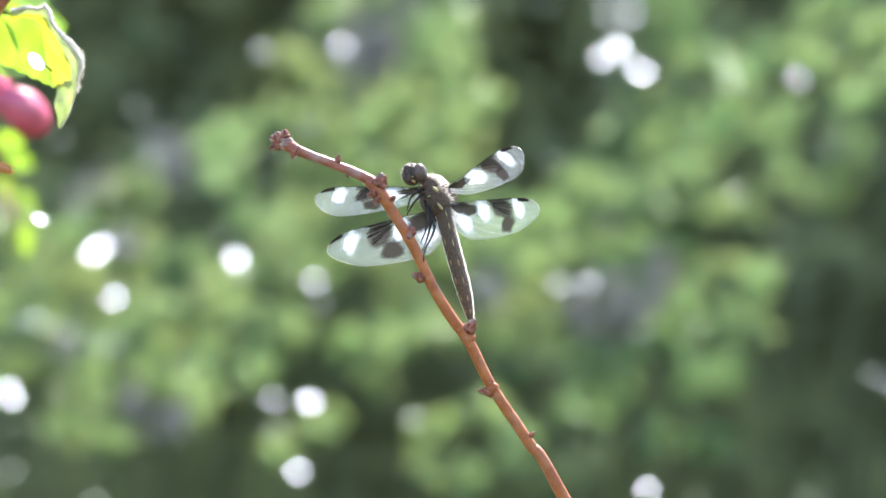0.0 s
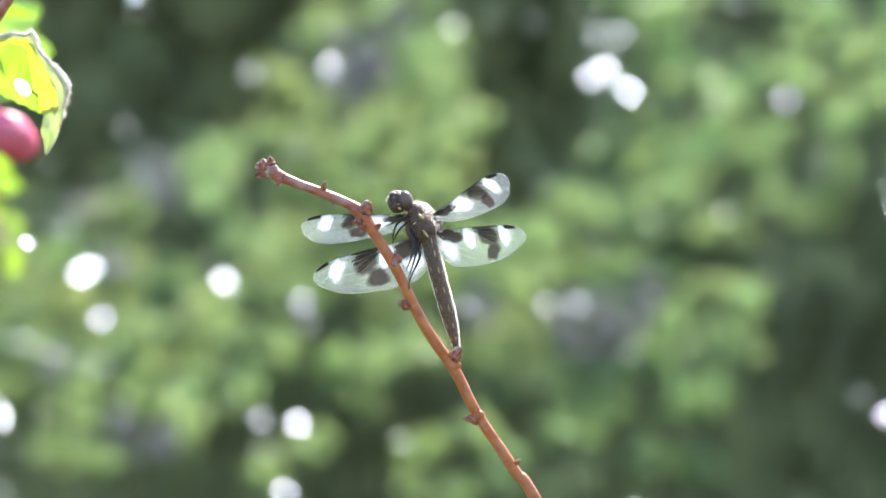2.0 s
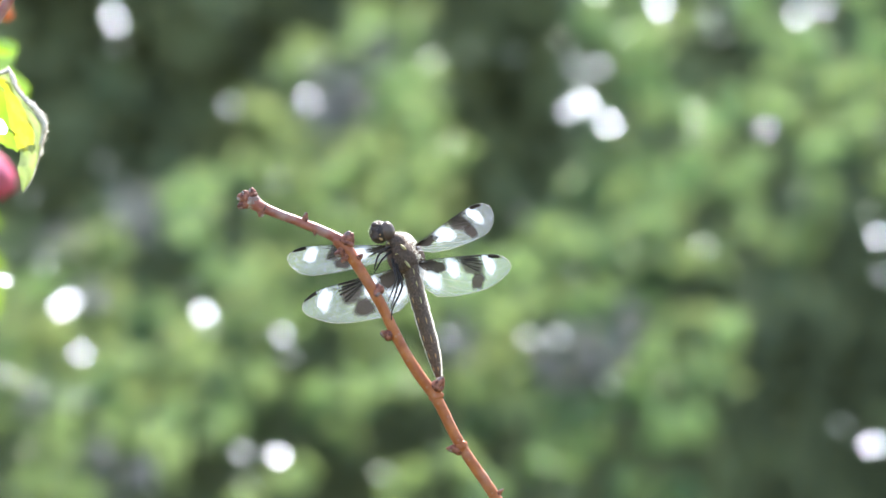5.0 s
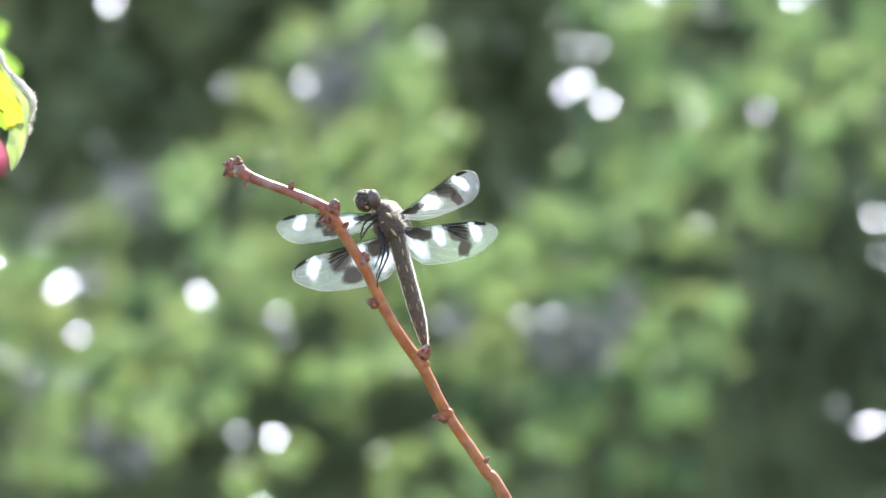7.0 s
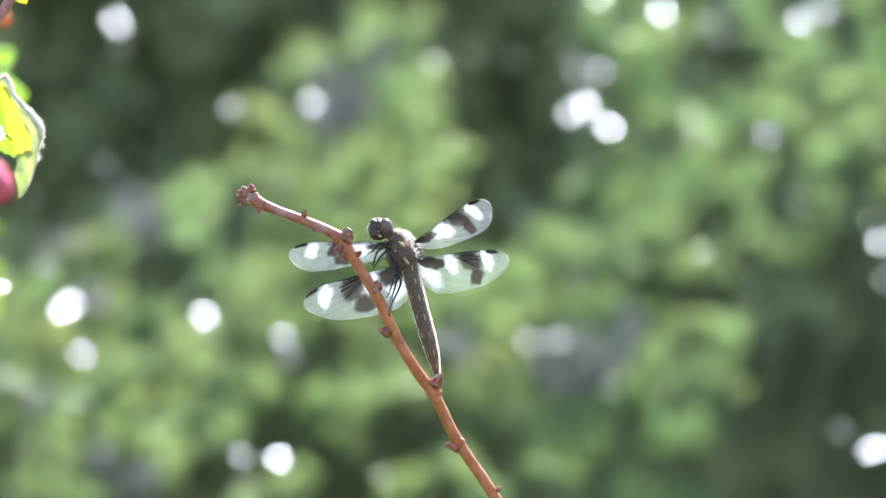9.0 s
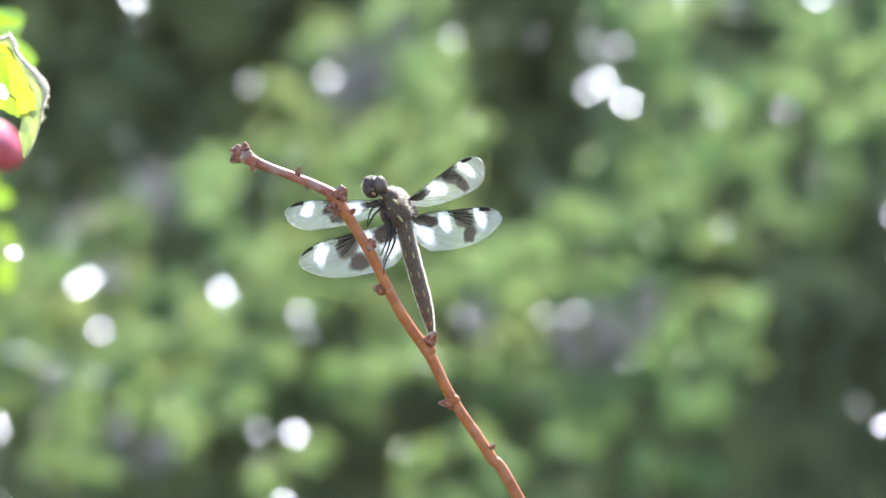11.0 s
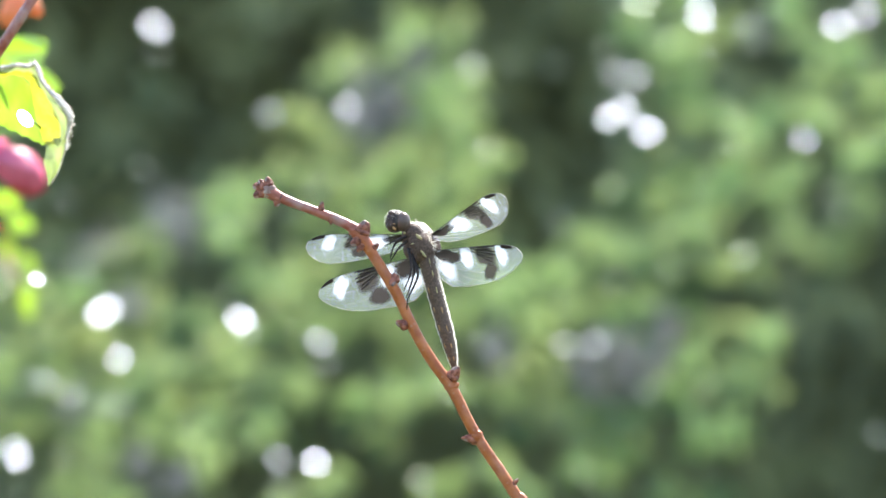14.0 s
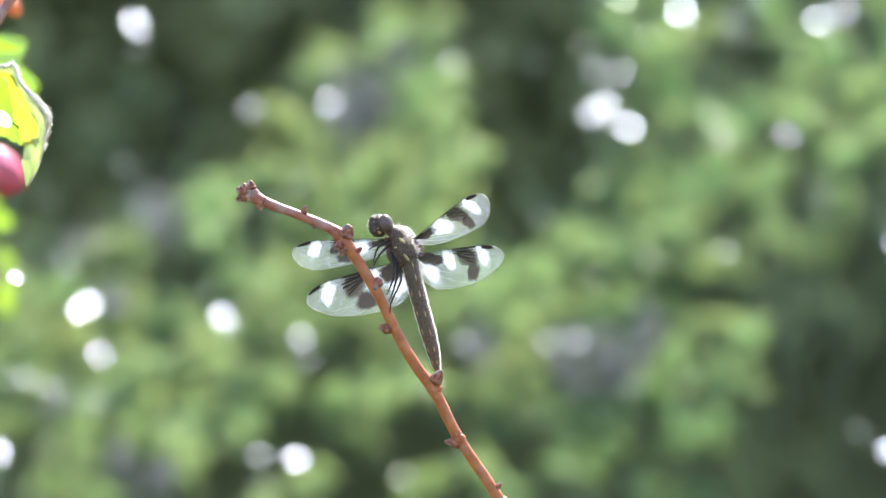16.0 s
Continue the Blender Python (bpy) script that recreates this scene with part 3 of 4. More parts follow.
FAINT_GLINTS = [(75, 440, 1.9), (165, 505, 1.8), (330, 490, 1.9), (780, 575, 1.9), (1290, -27, 1.6), (-20, 640, 1.5), (-40, 905, 1.6), (5, 640, 1.6),
                (200, 55, 1.6), (365, 550, 1.6), (600, 120, 1.9), (330, 370, 1.9), (440, 335, 2.0), (1560, 205, 1.8), (595, 340, 2.0)]


def glint_leaf(me, p, top, mm, tilt):
    """A waxy leaf at p that mirrors the sun to the path, turned off it by tilt."""
    mm *= 1.4
    view = (Vector((0, -REACH, EYE_H)) - p).normalized()
    half = (view + SUN).normalized()
    off = view.cross(SUN).normalized() * tilt
    turn = aim((half + off).normalized(), (math.cos(p.x * 900), 0.3, math.sin(p.x * 900)))
    m = Matrix.Translation(p - top.location) @ turn.to_4x4() @ Matrix.Diagonal((mm / 1000, mm / 1000, mm / 1000, 1)) @ Matrix.Translation((-0.5, 0, 0))
    part("leaf", me, top, "added waxy leaf aimed to glint in the sun", m)


def glint_leaves():
    me = mesh_of("leaf", *blade(1.0, 0.85, 0.02, 0.01, 0.0, 8, 2, 0.6), WAX_LEAF)
    for u, v, mm in BRIGHT_GLINTS:
        glint_leaf(me, at(u, v, banked(v, 2.82) + rng.uniform(-0.03, 0.03)), bushes[0 if u < 450 else 1 if u < 930 else 2], mm, 0.0)
    for u, v, turned in DIM_GLINTS + [(u, v, 1.35 * q) for u, v, q in FAINT_GLINTS]:
        glint_leaf(me, at(u, v, banked(v, 2.82) + rng.uniform(-0.03, 0.03)), bushes[0 if u < 450 else 1 if u < 930 else 2], 5.6, 0.068 * turned)


glint_leaves()


# greyish lilac flower spikes among the leaves: across, down, half height, half width
HEADS = [(592, 165, 62, 30), (620, 140, 50, 26), (665, 65, 46, 18), (570, 195, 34, 24), (218, 340, 40, 30), (262, 345, 40, 26), (245, 385, 30, 26), (100, 405, 22, 40), (1040, 620, 40, 30),
         (965, 630, 34, 26), (1110, 540, 48, 20), (805, 565, 56, 20), (180, 795, 34, 34), (245, 815, 34, 22), (60, 690, 26, 34), (1090, 600, 30, 20), (1010, 575, 22, 40), (150, 500, 24, 40)]


def flower_heads():
    for u, v, tall, wide in HEADS:
        top = bushes[0 if u < 450 else 1 if u < 930 else 2]
        y = banked(v, 2.95)
        k = (REACH + y) * HALF / 784
        n = int(14 + tall * wide / 40)
        q = rng.normal(size=(n, 3)) * k * np.array([0.5 * wide, 0.5 * wide, 0.5 * tall])
        me = leaf_cloud(q, rng.normal(size=(n, 3)) + [0, 0, 0.6], rng.uniform(0.006, 0.011, n), "flower_spike", LILAC, 0.8)
        tagged(part("flower_spike", me, top, "greyish lilac fading flower spike", Matrix.Translation(at(u, v, y) - top.location)), kind="stuff")


flower_heads()


# ---- the perch: a bare red twig ----
def twig():
    line = [at(416, 306), at(434, 317), at(460, 329), at(519, 351), at(568, 372), at(588, 388), at(616, 431), at(652, 490), at(688, 563), at(720, 616), at(752, 660),
            at(785, 725), at(810, 766), at(838, 806), at(864, 846), at(912, 918), (0.062, 0.0, 1.09), (0.11, 0.01, 0.90), (0.14, 0.02, 0.5), (0.15, 0.02, -0.02)]
    rad = [1.75, 1.95, 1.48, 1.42, 1.6, 1.85, 1.64, 1.6, 1.58, 1.66, 1.7, 1.62, 1.62, 1.64, 1.7, 1.82, 2.4, 3.5, 5.0, 7.0]
    pts = spline([(*p, r / 1000) for p, r in zip(line, rad)], 9)
    top = thing("twig", "bare reddish-brown twig with small winter buds", "twig", Matrix.Identity(4))
    part("stem", mesh_of("stem", *tube(pts, [p[3] for p in pts], 16, 0.06), BARK), top)

    def bud(u, v, du, dv, length, wide, y=-0.0006, mat=BUD):
        """A scaly bud: a swollen foot and overlapping scales."""
        d = Vector((du, -0.25, -dv)).normalized()
        turn = aim(d, (0, 1, 0))
        p = at(u, v, y)
        L, W = length / 6000, wide / 6000
        foot = part("bud", mesh_of("bud", *ball(p - d * L * 0.3, (W * 0.8, W * 0.8, L * 0.45), turn, 8, 12, 0.3, u), mat), top)
        for k in range(8):
            a, row = k * 2.4, k // 3
            o = turn @ Vector((math.cos(a), math.sin(a), 0)) * W * (0.36 - 0.10 * row)
            verts, faces = ball((0, 0, 0), (W * 0.36, W * 0.36, L * 0.5), None, 8, 9, 0.25, u + k)
            way = aim(d - o / W * (0.25 + 0.3 * row) + Vector(rng.normal(0, 0.12, 3)), (0, 1, 0))
            c = p + o + d * L * (-0.05 + 0.20 * row)
            verts = [c + way @ Vector((v.x * (1 - 0.45 * max(0, v.z / L)), v.y * (1 - 0.45 * max(0, v.z / L)), v.z)) for v in verts]
            part("bud_scale", mesh_of("bud_scale", verts, faces, mat if k % 3 else GREY_BARK if u > 450 else PALE_BARK), foot)

    for row in ((409, 304, -1, -0.1, 13, 14), (426, 296, -0.3, -1, 12, 11), (410, 317, -0.9, 0.5, 14, 13), (442, 330, -0.2, 1, 12, 11), (416, 299, -0.7, -0.7, 12, 11),
                (520, 340, 0.2, -1, 12, 8), (537, 366, 0.1, 1, 8, 6), (595, 377, 0.5, -1, 17, 19), (582, 401, -0.8, 0.5, 15, 12), (590, 411, -0.6, 0.9, 13, 11),
                (648, 470, -0.1, 0.2, 18, 13), (616, 409, 0.8, -0.5, 9, 8),
                (664, 547, -0.9, -0.3, 15, 13), (756, 634, 0.4, -0.6, 19, 16), (785, 750, -1, -0.15, 20, 12), (863, 827, 0.7, -0.7, 13, 7)):
        bud(*row)
    for u, v, r, s in ((424, 311, 13, 1.2), (579, 382, 11, 1.1), (752, 655, 11, 1.2), (795, 745, 12, 1.1)):
        p = at(u, v)
        part("node", mesh_of("node", *ball(p, (r / 6000 * s, r / 6000, r / 6000), None, 10, 14, 0.4, u), BARK if u > 430 else PALE_BARK), top)
    # a dark ring where bud scales fell
    for u, v, du, dv, r in ((448, 324, 0.95, 0.38, 1.50),):
        c, n1, ring = at(u, v), Vector((dv, 0, du)), []
        for i in range(20):
            a = 2.1 + i * 0.2
            ring.append(c + (n1 * math.cos(a) + Vector((0, 1, 0)) * math.sin(a)) * (r + 0.08 * math.sin(5 * i)) / 1000)
        part("scar", mesh_of("scar", *tube(ring, [0.00022 + 0.00008 * math.sin(2.3 * i) for i in range(20)], 6), VEIN), top, "dark ring scar")
    return top


perch = twig()


# ---- the dragonfly ----
BODY_Y = 0.010


def wing_shape(length, chord, hind):
    """Leading and trailing edge, root to tip."""
    def edges(u):
        r = 1.0 if u < 0.78 else math.sqrt(max(0.0, 1 - ((u - 0.78) / 0.22) ** 2))
        if hind:
            w = np.interp(u, (0, 0.06, 0.2, 0.4, 0.6, 0.75, 0.88, 1), (0.34, 0.74, 0.98, 1.0, 0.95, 0.86, 0.72, 0.6))
        else:
            w = np.interp(u, (0, 0.15, 0.35, 0.6, 0.78, 0.9, 1), (0.20, 0.52, 0.74, 0.92, 1.0, 0.98, 0.9))
        tip = (-0.33 if hind else -0.42) * chord
        lead = tip + (-tip + 0.035 * chord * math.sin(math.pi * u * 0.9)) * r
        return lead, tip + (-chord * w - tip) * r
    def place(u, v, lift=0.0):
        a, b = edges(u)
        wave = 0.00005 * math.sin(11 * v + 3 * u) * (1 - 0.5 * u)
        return Vector((u * length, a + (b - a) * v, wave + 0.0012 * math.sin(math.pi * u) + lift))
    return place


def wing_patch(place, rows, lift=0.00007):
    """A thin slab over the wing skin; rows of u, v from, v to."""
    nv, verts, faces = 6, [], []
    for sgn in (1, -1):
        for u, a, b in rows:
            for j in range(nv + 1):
                verts.append(place(u, a + (b - a) * j / nv, sgn * lift))
    n, s = len(rows), nv + 1
    for i in range(n - 1):
        for j in range(nv):
            q = (i * s + j, (i + 1) * s + j, (i + 1) * s + j + 1, i * s + j + 1)
            faces.append(q)
            faces.append(tuple(k + n * s for k in reversed(q)))
    ring = [i * s for i in range(n)] + [(n - 1) * s + j for j in range(1, s)] + [i * s + nv for i in range(n - 2, -1, -1)] + list(range(nv - 1, 0, -1))
    for a, b in zip(ring, ring[1:] + ring[:1]):
        faces.append((a, a + n * s, b + n * s, b))
    return verts, faces


def soft_mesh(place, name, centre, half, material, slant=0.0, ragged=0.3, core=0.45, seed=0.0, lift=0.00009, side=1):
    """A patch of scales or pigment on the skin, dense in the middle and thinning out."""
    rings, sides = 9, 30
    verts, faces, cover = [], [], []
    for i in range(rings + 1):
        for k in range(sides):
            a = 2 * math.pi * k / sides
            r = i / rings * (1 + ragged * noise.noise(Vector((math.cos(a) * 1.4, math.sin(a) * 1.4, seed))) * i / rings)
            dv = math.sin(a) * r * half[1]
            u = min(0.985, max(0.01, centre[0] + math.cos(a) * r * half[0] + slant * dv))
            v = min(1.0, max(0.0, centre[1] + dv))
            verts.append(place(u, v, lift * side))
            t = min(1.0, max(0.0, (1 - i / rings) / (1 - core)))
            cover.append(t * t * (3 - 2 * t))
    for i in range(rings):
        for k in range(sides):
            j = (k + 1) % sides
            faces.append((i * sides + k, (i + 1) * sides + k, (i + 1) * sides + j, i * sides + j))
    me = mesh_of(name, verts, faces, material)
    me.attributes.new("cover", "FLOAT", "POINT").data.foreach_set("value", cover)
    return me


def full(me):
    """Full cover all over a patch."""
    me.attributes.new("cover", "FLOAT", "POINT").data.foreach_set("value", [1.0] * len(me.vertices))
    return me


def fan(place, u0, u1, count, seed):
    """Dark streaks between the ribs, spreading from the leading edge."""
    out = []
    for k in range(count):
        rows = []
        a0, a1 = u0 + 0.03 * math.sin(k * 2.3 + seed), u1 + 0.025 * math.sin(k * 1.7 + seed)
        for i in range(11):
            t = i / 10
            mid = (0.02 + 0.030 * k) * (1 - t) + (0.02 + 0.088 * k) * t + 0.012 * math.sin(3 * t + k)
            w = (0.007 + 0.012 * t) * (1 + 0.5 * noise.noise(Vector((t * 4, k * 1.3, seed))))
            rows.append((a0 + (a1 - a0) * t, max(0.0, mid - w), mid + w))
        out.append(wing_patch(place, rows))
    return out


def wing(parent, name, label, length, chord, hind, seed, marks, side):
    place = wing_shape(length, chord, hind)
    nu, nv = 44, 14
    verts = [place(i / nu, j / nv) for i in range(nu + 1) for j in range(nv + 1)]
    s = nv + 1
    faces = [(i * s + j, (i + 1) * s + j, (i + 1) * s + j + 1, i * s + j + 1) for i in range(nu) for j in range(nv)]
    ob = part(name, mesh_of(name, verts, faces, SKIN), parent, label)
    # ribs
    bits = []
    def rib(u0, v0, u1, v1, r, n=10):
        line = [place(u0 + (u1 - u0) * k / n, v0 + (v1 - v0) * k / n) for k in range(n + 1)]
        return tube(line, np.linspace(r, r * 0.6, n + 1), 4, cap=False)
    bits += [rib(0, 0.0, 0.97, 0.0, 0.00016, 24), rib(0, 0.06, 0.52, 0.055, 0.00011), rib(0, 0.12, 0.9, 0.10, 0.00012, 16)]
    for k in range(16):
        u = 0.05 + 0.05 * k
        bits.append(rib(u, 0.0, u + 0.004, 0.11, 0.00006, 2))
    part("rib", mesh_of("rib", *join(*bits), VEIN), ob, "dark veins along the leading edge")
    bits = []
    for v0, u1, v1 in ((0.2, 0.95, 0.32), (0.32, 0.93, 0.55), (0.45, 0.8, 0.85), (0.55, 0.62, 0.98), (0.7, 0.42, 0.99)):
        bits.append(rib(0.02, v0 * 0.8, u1, v1, 0.00006, 14))
    edge = [place(i / 40, 1.0) for i in range(41)]
    bits.append(tube(edge, [0.00008] * 41, 4, cap=False))
    edge = [place(0.9 + i / 100, 0.0) for i in range(11)]
    bits.append(tube(edge, [0.00009] * 11, 4, cap=False))
    part("vein", mesh_of("vein", *join(*bits), PALE_VEIN), ob, "pale fine veins and trailing edge")
    # dark marks: base, middle and tip
    f0, f1, b_u, b_w, w_u, t_u = marks
    base = soft_mesh(place, "dark_patch", (0.165, 0.20) if hind else (0.15, 0.25), (0.175, 0.22) if hind else (0.16, 0.27), DARK, 0.1, 0.45, 0.8, seed + 9, side=side)
    part("dark_patch", base, ob, "blackish patch at the base")
    for i in range(4):
        part("pale_vein", mesh_of("pale_vein", *rib(0.03, 0.10 + 0.06 * i, 0.30, 0.08 + 0.10 * i, 0.00011, 8), PALE_VEIN), ob)
    part("dark_patch", soft_mesh(place, "dark_patch", ((f0 + f1) / 2 + 0.03, 0.27), ((f1 - f0) / 2 + 0.025, 0.35), HAZE, 0.12, 0.3, 0.62, seed, side=side), ob, "brown haze between the streaks")
    for piece in fan(place, f0, f1 + 0.02, 6, seed):
        part("dark_streak", full(mesh_of("dark_streak", *piece, DARK)), ob)
    for k in range(9):
        u = f0 - 0.02 + (f1 - f0 + 0.06) * k / 9
        cell = wing_patch(place, [(u + 0.0155 * i / 4, 0.012, 0.05 + 0.006 * math.sin(k * 2.1)) for i in range(5)], 0.0001)
        part("dark_cell", full(mesh_of("dark_cell", *cell, DARK)), ob)
    for k in range(4):
        part("pale_vein", mesh_of("pale_vein", *rib(f0 + 0.01, 0.07 + 0.03 * k, f1 - 0.01, 0.09 + 0.095 * k, 0.00008, 8), PALE_VEIN), ob)
    part("dark_patch", soft_mesh(place, "dark_patch", (b_u, 0.70), (b_w * 1.12, 0.29), SMOKE, 0.0, 0.5, 0.62, seed + 1, side=side), ob, "smoky brown middle blotch")
    tip = wing_patch(place, [(t_u - 0.055 + 0.0135 * k, 0.0, 0.10 + 0.02 * math.sin(k * 0.4)) for k in range(9)], 0.00012)
    part("dark_patch", full(mesh_of("dark_patch", *tip, DARK)), ob, "black mark near the tip")
    # chalky white marks
    inner = (((0.33 + f0) / 2, 0.28), (0.11, 0.34)) if hind else (((0.27 + f0) / 2, 0.36), ((f0 - 0.24) / 2 + 0.05, 0.44))
    part("white_patch", soft_mesh(place, "white_patch", *inner, WHITE, 0.08, 0.5, 0.35, seed + 3, side=side), ob, "chalky white inner patch")
    part("white_patch", soft_mesh(place, "white_patch", (w_u, 0.32), (0.080, 0.41), WHITE, 0.10, 0.5, 0.30, seed + 5, side=side), ob, "chalky white outer patch")
    if hind:
        part("white_patch", soft_mesh(place, "white_patch", (0.16, 0.58), (0.165, 0.38), WHITE, 0.0, 0.45, 0.12, seed + 7, side=side), ob, "chalky white patch beside the body")
    return ob


# root across/down, direction and seen length of the leading edge, true length, chord (mm), depth sign
WINGS = {
    "right_fore": (714, 389, 0.818, -0.575, 147, 41.0, 9.2, -1, False),
    "right_hind": (720, 417, 0.9955, -0.093, 162, 39.0, 11.2, -1, True),
    "left_fore": (686, 389, -1.0, 0.01, 196, 41.0, 8.6, 1, False),
    "left_hind": (706, 424, -0.962, 0.272, 201, 39.0, 12.6, 1, True),
}
# streaks from and to, blotch and its half width, outer white mark, black tip mark, along the wing
MARKS = {
    "right_fore": (0.50, 0.70, 0.685, 0.065, 0.81, 0.87),
    "right_hind": (0.47, 0.69, 0.655, 0.075, 0.785, 0.84),
    "left_fore": (0.46, 0.62, 0.52, 0.085, 0.795, 0.89),
    "left_hind": (0.43, 0.63, 0.49, 0.095, 0.80, 0.905),
}


def wing_pose(key, du=0.0, dv=0.0):
    """The wing's place in the insect's space, with its tip moved by du, dv."""
    u, v, dx, dy, seen, length, chord, sgn, hind = WINGS[key]
    k = (REACH + BODY_Y) * HALF / 784
    p = at(u, v, BODY_Y)
    seen_x, seen_y = dx * seen + du, dy * seen + dv
    L = length / 1000
    sx, sz = seen_x * k, -seen_y * k
    flat = math.hypot(sx, sz)
    span = Vector((sx, sgn * math.sqrt(max(1e-8, L * L - flat * flat)), sz)).normalized()
    lead = Vector((-sz, 0, sx)).normalized()
    if lead.z < 0:
        lead = -lead
    lead = (lead - span * lead.dot(span)).normalized()
    return Matrix.Translation(p) @ Matrix((span, lead, span.cross(lead))).transposed().to_4x4()


def dragonfly():
    top = thing("dragonfly", "brown dragonfly with black-and-white spotted clear wings on a twig", "dragonfly", Matrix.Identity(4))
    k = (REACH + BODY_Y) * HALF / 784

    def B(u, v, y=0.0):
        return at(u + 2, v + 1.5, BODY_Y + y)
    # thorax: a humped barrel leaning back
    turn = aim(B(668, 372) - B(708, 432), (0, 1, 0))
    bits = [ball(B(690, 406, 0.002), (31 * k, 26 * k, 38 * k), turn, 14, 20, 0.10, 1), ball(B(680, 384), (16 * k, 17 * k, 18 * k), turn, 10, 14, 0.1, 2),
            ball(B(709, 402, 0.003), (16 * k, 18 * k, 28 * k), turn, 10, 14, 0.1, 3), ball(B(680, 417, 0.0), (16 * k, 16 * k, 22 * k), turn, 10, 14, 0.15, 4)]
    th = part("thorax", mesh_of("thorax", *join(*bits), CHITIN), top, "dark brown downy thorax")
    # pale down on the back
    hairs = []
    for i in range(1500):
        h = rng.uniform(-1, 1)
        d = (turn @ Vector((rng.normal(0, 0.55), rng.normal(0, 0.55), h))).normalized()
        if d.x * 0.8 + d.z * 0.6 + d.y * 0.3 < 0.25:
            continue
        loc = turn.transposed() @ d
        p = B(692, 403, 0.003) + turn @ Vector((loc.x * 30 * k, loc.y * 26 * k, loc.z * 39 * k))
        e = p + (d + Vector(rng.normal(size=3)) * 0.35) * rng.uniform(0.0005, 0.0013)
        hairs.append(hair(p, e, 0.00007))
    part("down", mesh_of("down", *join(*hairs), FUZZ), th, "pale down on the back")
    spot_rows = ((691, 391, 7.4, 2.6, 42), (699, 421, 8, 2.2, 52), (679, 403, 3, 1.3, -20), (665, 384, 2.6, 2.0, 10))
    for u, v, a, b, ang in spot_rows:
        r = Matrix.Rotation(radians(ang), 3, "Y")
        q = B(u, v, -0.0036 if u > 670 else -0.0028)
        part("yellow_spot", mesh_of("yellow_spot", *ball(q, (a * k, 2.5 * k, b * k), r, 8, 12, 0.3, u), YELLOW), th, "small yellow side spot")
    # abdomen: eight rings, narrowing to the tail
    line = spline([(*B(703, 424, 0.001), 17), (*B(709, 448, 0.0005), 16.5), (*B(717, 480), 16), (*B(728, 520), 15.5), (*B(738, 556), 15), (*B(747, 590), 12), (*B(752, 612), 8), (*B(755, 626), 4.5)], 8)
    n = len(line)
    rad = []
    for i, p in enumerate(line):
        seg = (i / (n - 1) * 8) % 1
        rad.append(p[3] * 0.87 * k * (1 - 0.07 * max(0, 1 - min(seg, 1 - seg) * 9)))
    ab = part("abdomen", mesh_of("abdomen", *tube(line, rad, 18), ABDOMEN), top, "dark brown ringed abdomen with yellow dashes")
    for i in range(7):
        j = int((i + 0.55) / 8 * (n - 1))
        p = Vector(line[j][:3])
        d = (Vector(line[j + 2][:3]) - p).normalized()
        for side, yy, L, mat in ((0.30, -0.93, 6.5 if i < 5 else 5, YELLOW if i < 3 else AMBER), (-0.70, -0.72, 5.5, AMBER)):
            if side < 0 and i < 2:
                continue
            q = p + Vector((side * rad[j], yy * rad[j], 0))
            part("yellow_dash", mesh_of("yellow_dash", *ball(q, (1.3 * k, 1.0 * k, L * k), aim(d, (1, 0, 0)), 8, 8, 0.3, i + side), mat), ab)
    rim = []
    for i in range(1100):
        j = rng.integers(2, n - 3)
        p = Vector(line[j][:3])
        a = rng.choice([rng.normal(0.2, 0.5), rng.normal(math.pi - 0.1, 0.3)])
        d = Vector((math.cos(a), math.sin(a), 0.15))
        q = p + d * rad[j] * 0.98
        rim.append(hair(q, q + (d + Vector(rng.normal(size=3)) * 0.4) * rng.uniform(0.0002, 0.0005), 0.00007))
    part("down", mesh_of("down", *join(*rim), FUZZ), ab, "pale short hairs along the sides")
    # flat pale strips added for the bright sunlit rim of the abdomen
    for side, wide, lo in ((1, 0.20, 0), (-1, 0.13, 5)):
        verts = []
        for q, (p, r) in enumerate(zip(line[lo:-5], rad[lo:-5])):
            out_ = Vector((side, 0.12, 0.1 * side))
            verts += [Vector(p[:3]) + out_ * r * 0.93, Vector(p[:3]) + out_ * r * (1 + wide * (0.85 + 0.2 * math.sin(q * 2.3) + 0.15 * math.sin(q * 5.1)))]
        faces = [(2 * q, 2 * q + 1, 2 * q + 3, 2 * q + 2) for q in range(len(verts) // 2 - 1)]
        part("sunlit_fringe", mesh_of("sunlit_fringe", verts, faces, FUZZ), ab, "pale strip along the side, standing in for its sunlit hairs")
    # pale lumps on the back, their white standing in for sunlight on it
    part("sunlit_back", mesh_of("sunlit_back", *ball(B(701, 395, 0.004), (21 * k, 19 * k, 32 * k), turn, 14, 20, 0.18, 9), RIM_PALE), th, "downy upper back, whitened for the sunlit rim")
    for u, v, y, a, b in ((719, 408, 0.004, 7, 14), (725, 437, 0.003, 7, 17)):
        part("sunlit_back", mesh_of("sunlit_back", *ball(B(u, v, y), (a * k, a * k, b * k), turn, 10, 14, 0.25, u), RIM_PALE), th, "pale patch by a wing root, whitened for the sunlit rim")
    # the same kind of added bright rim along the thorax
    ridge = spline([B(684, 374, 0.002), B(699, 379, 0.003), B(713, 392, 0.003), B(721, 410, 0.003), B(727, 440, 0.002)], 6)
    verts = []
    for q, p in enumerate(ridge):
        way = (Vector(ridge[min(q + 1, len(ridge) - 1)]) - Vector(ridge[max(q - 1, 0)])).normalized()
        out_ = way.cross(Vector((0, 1, 0))).normalized()
        out_ = out_ if out_.x + out_.z > 0 else -out_
        verts += [Vector(p) - out_ * 4 * k, Vector(p) + out_ * (5 + 1.5 * math.sin(2.1 * q)) * k]
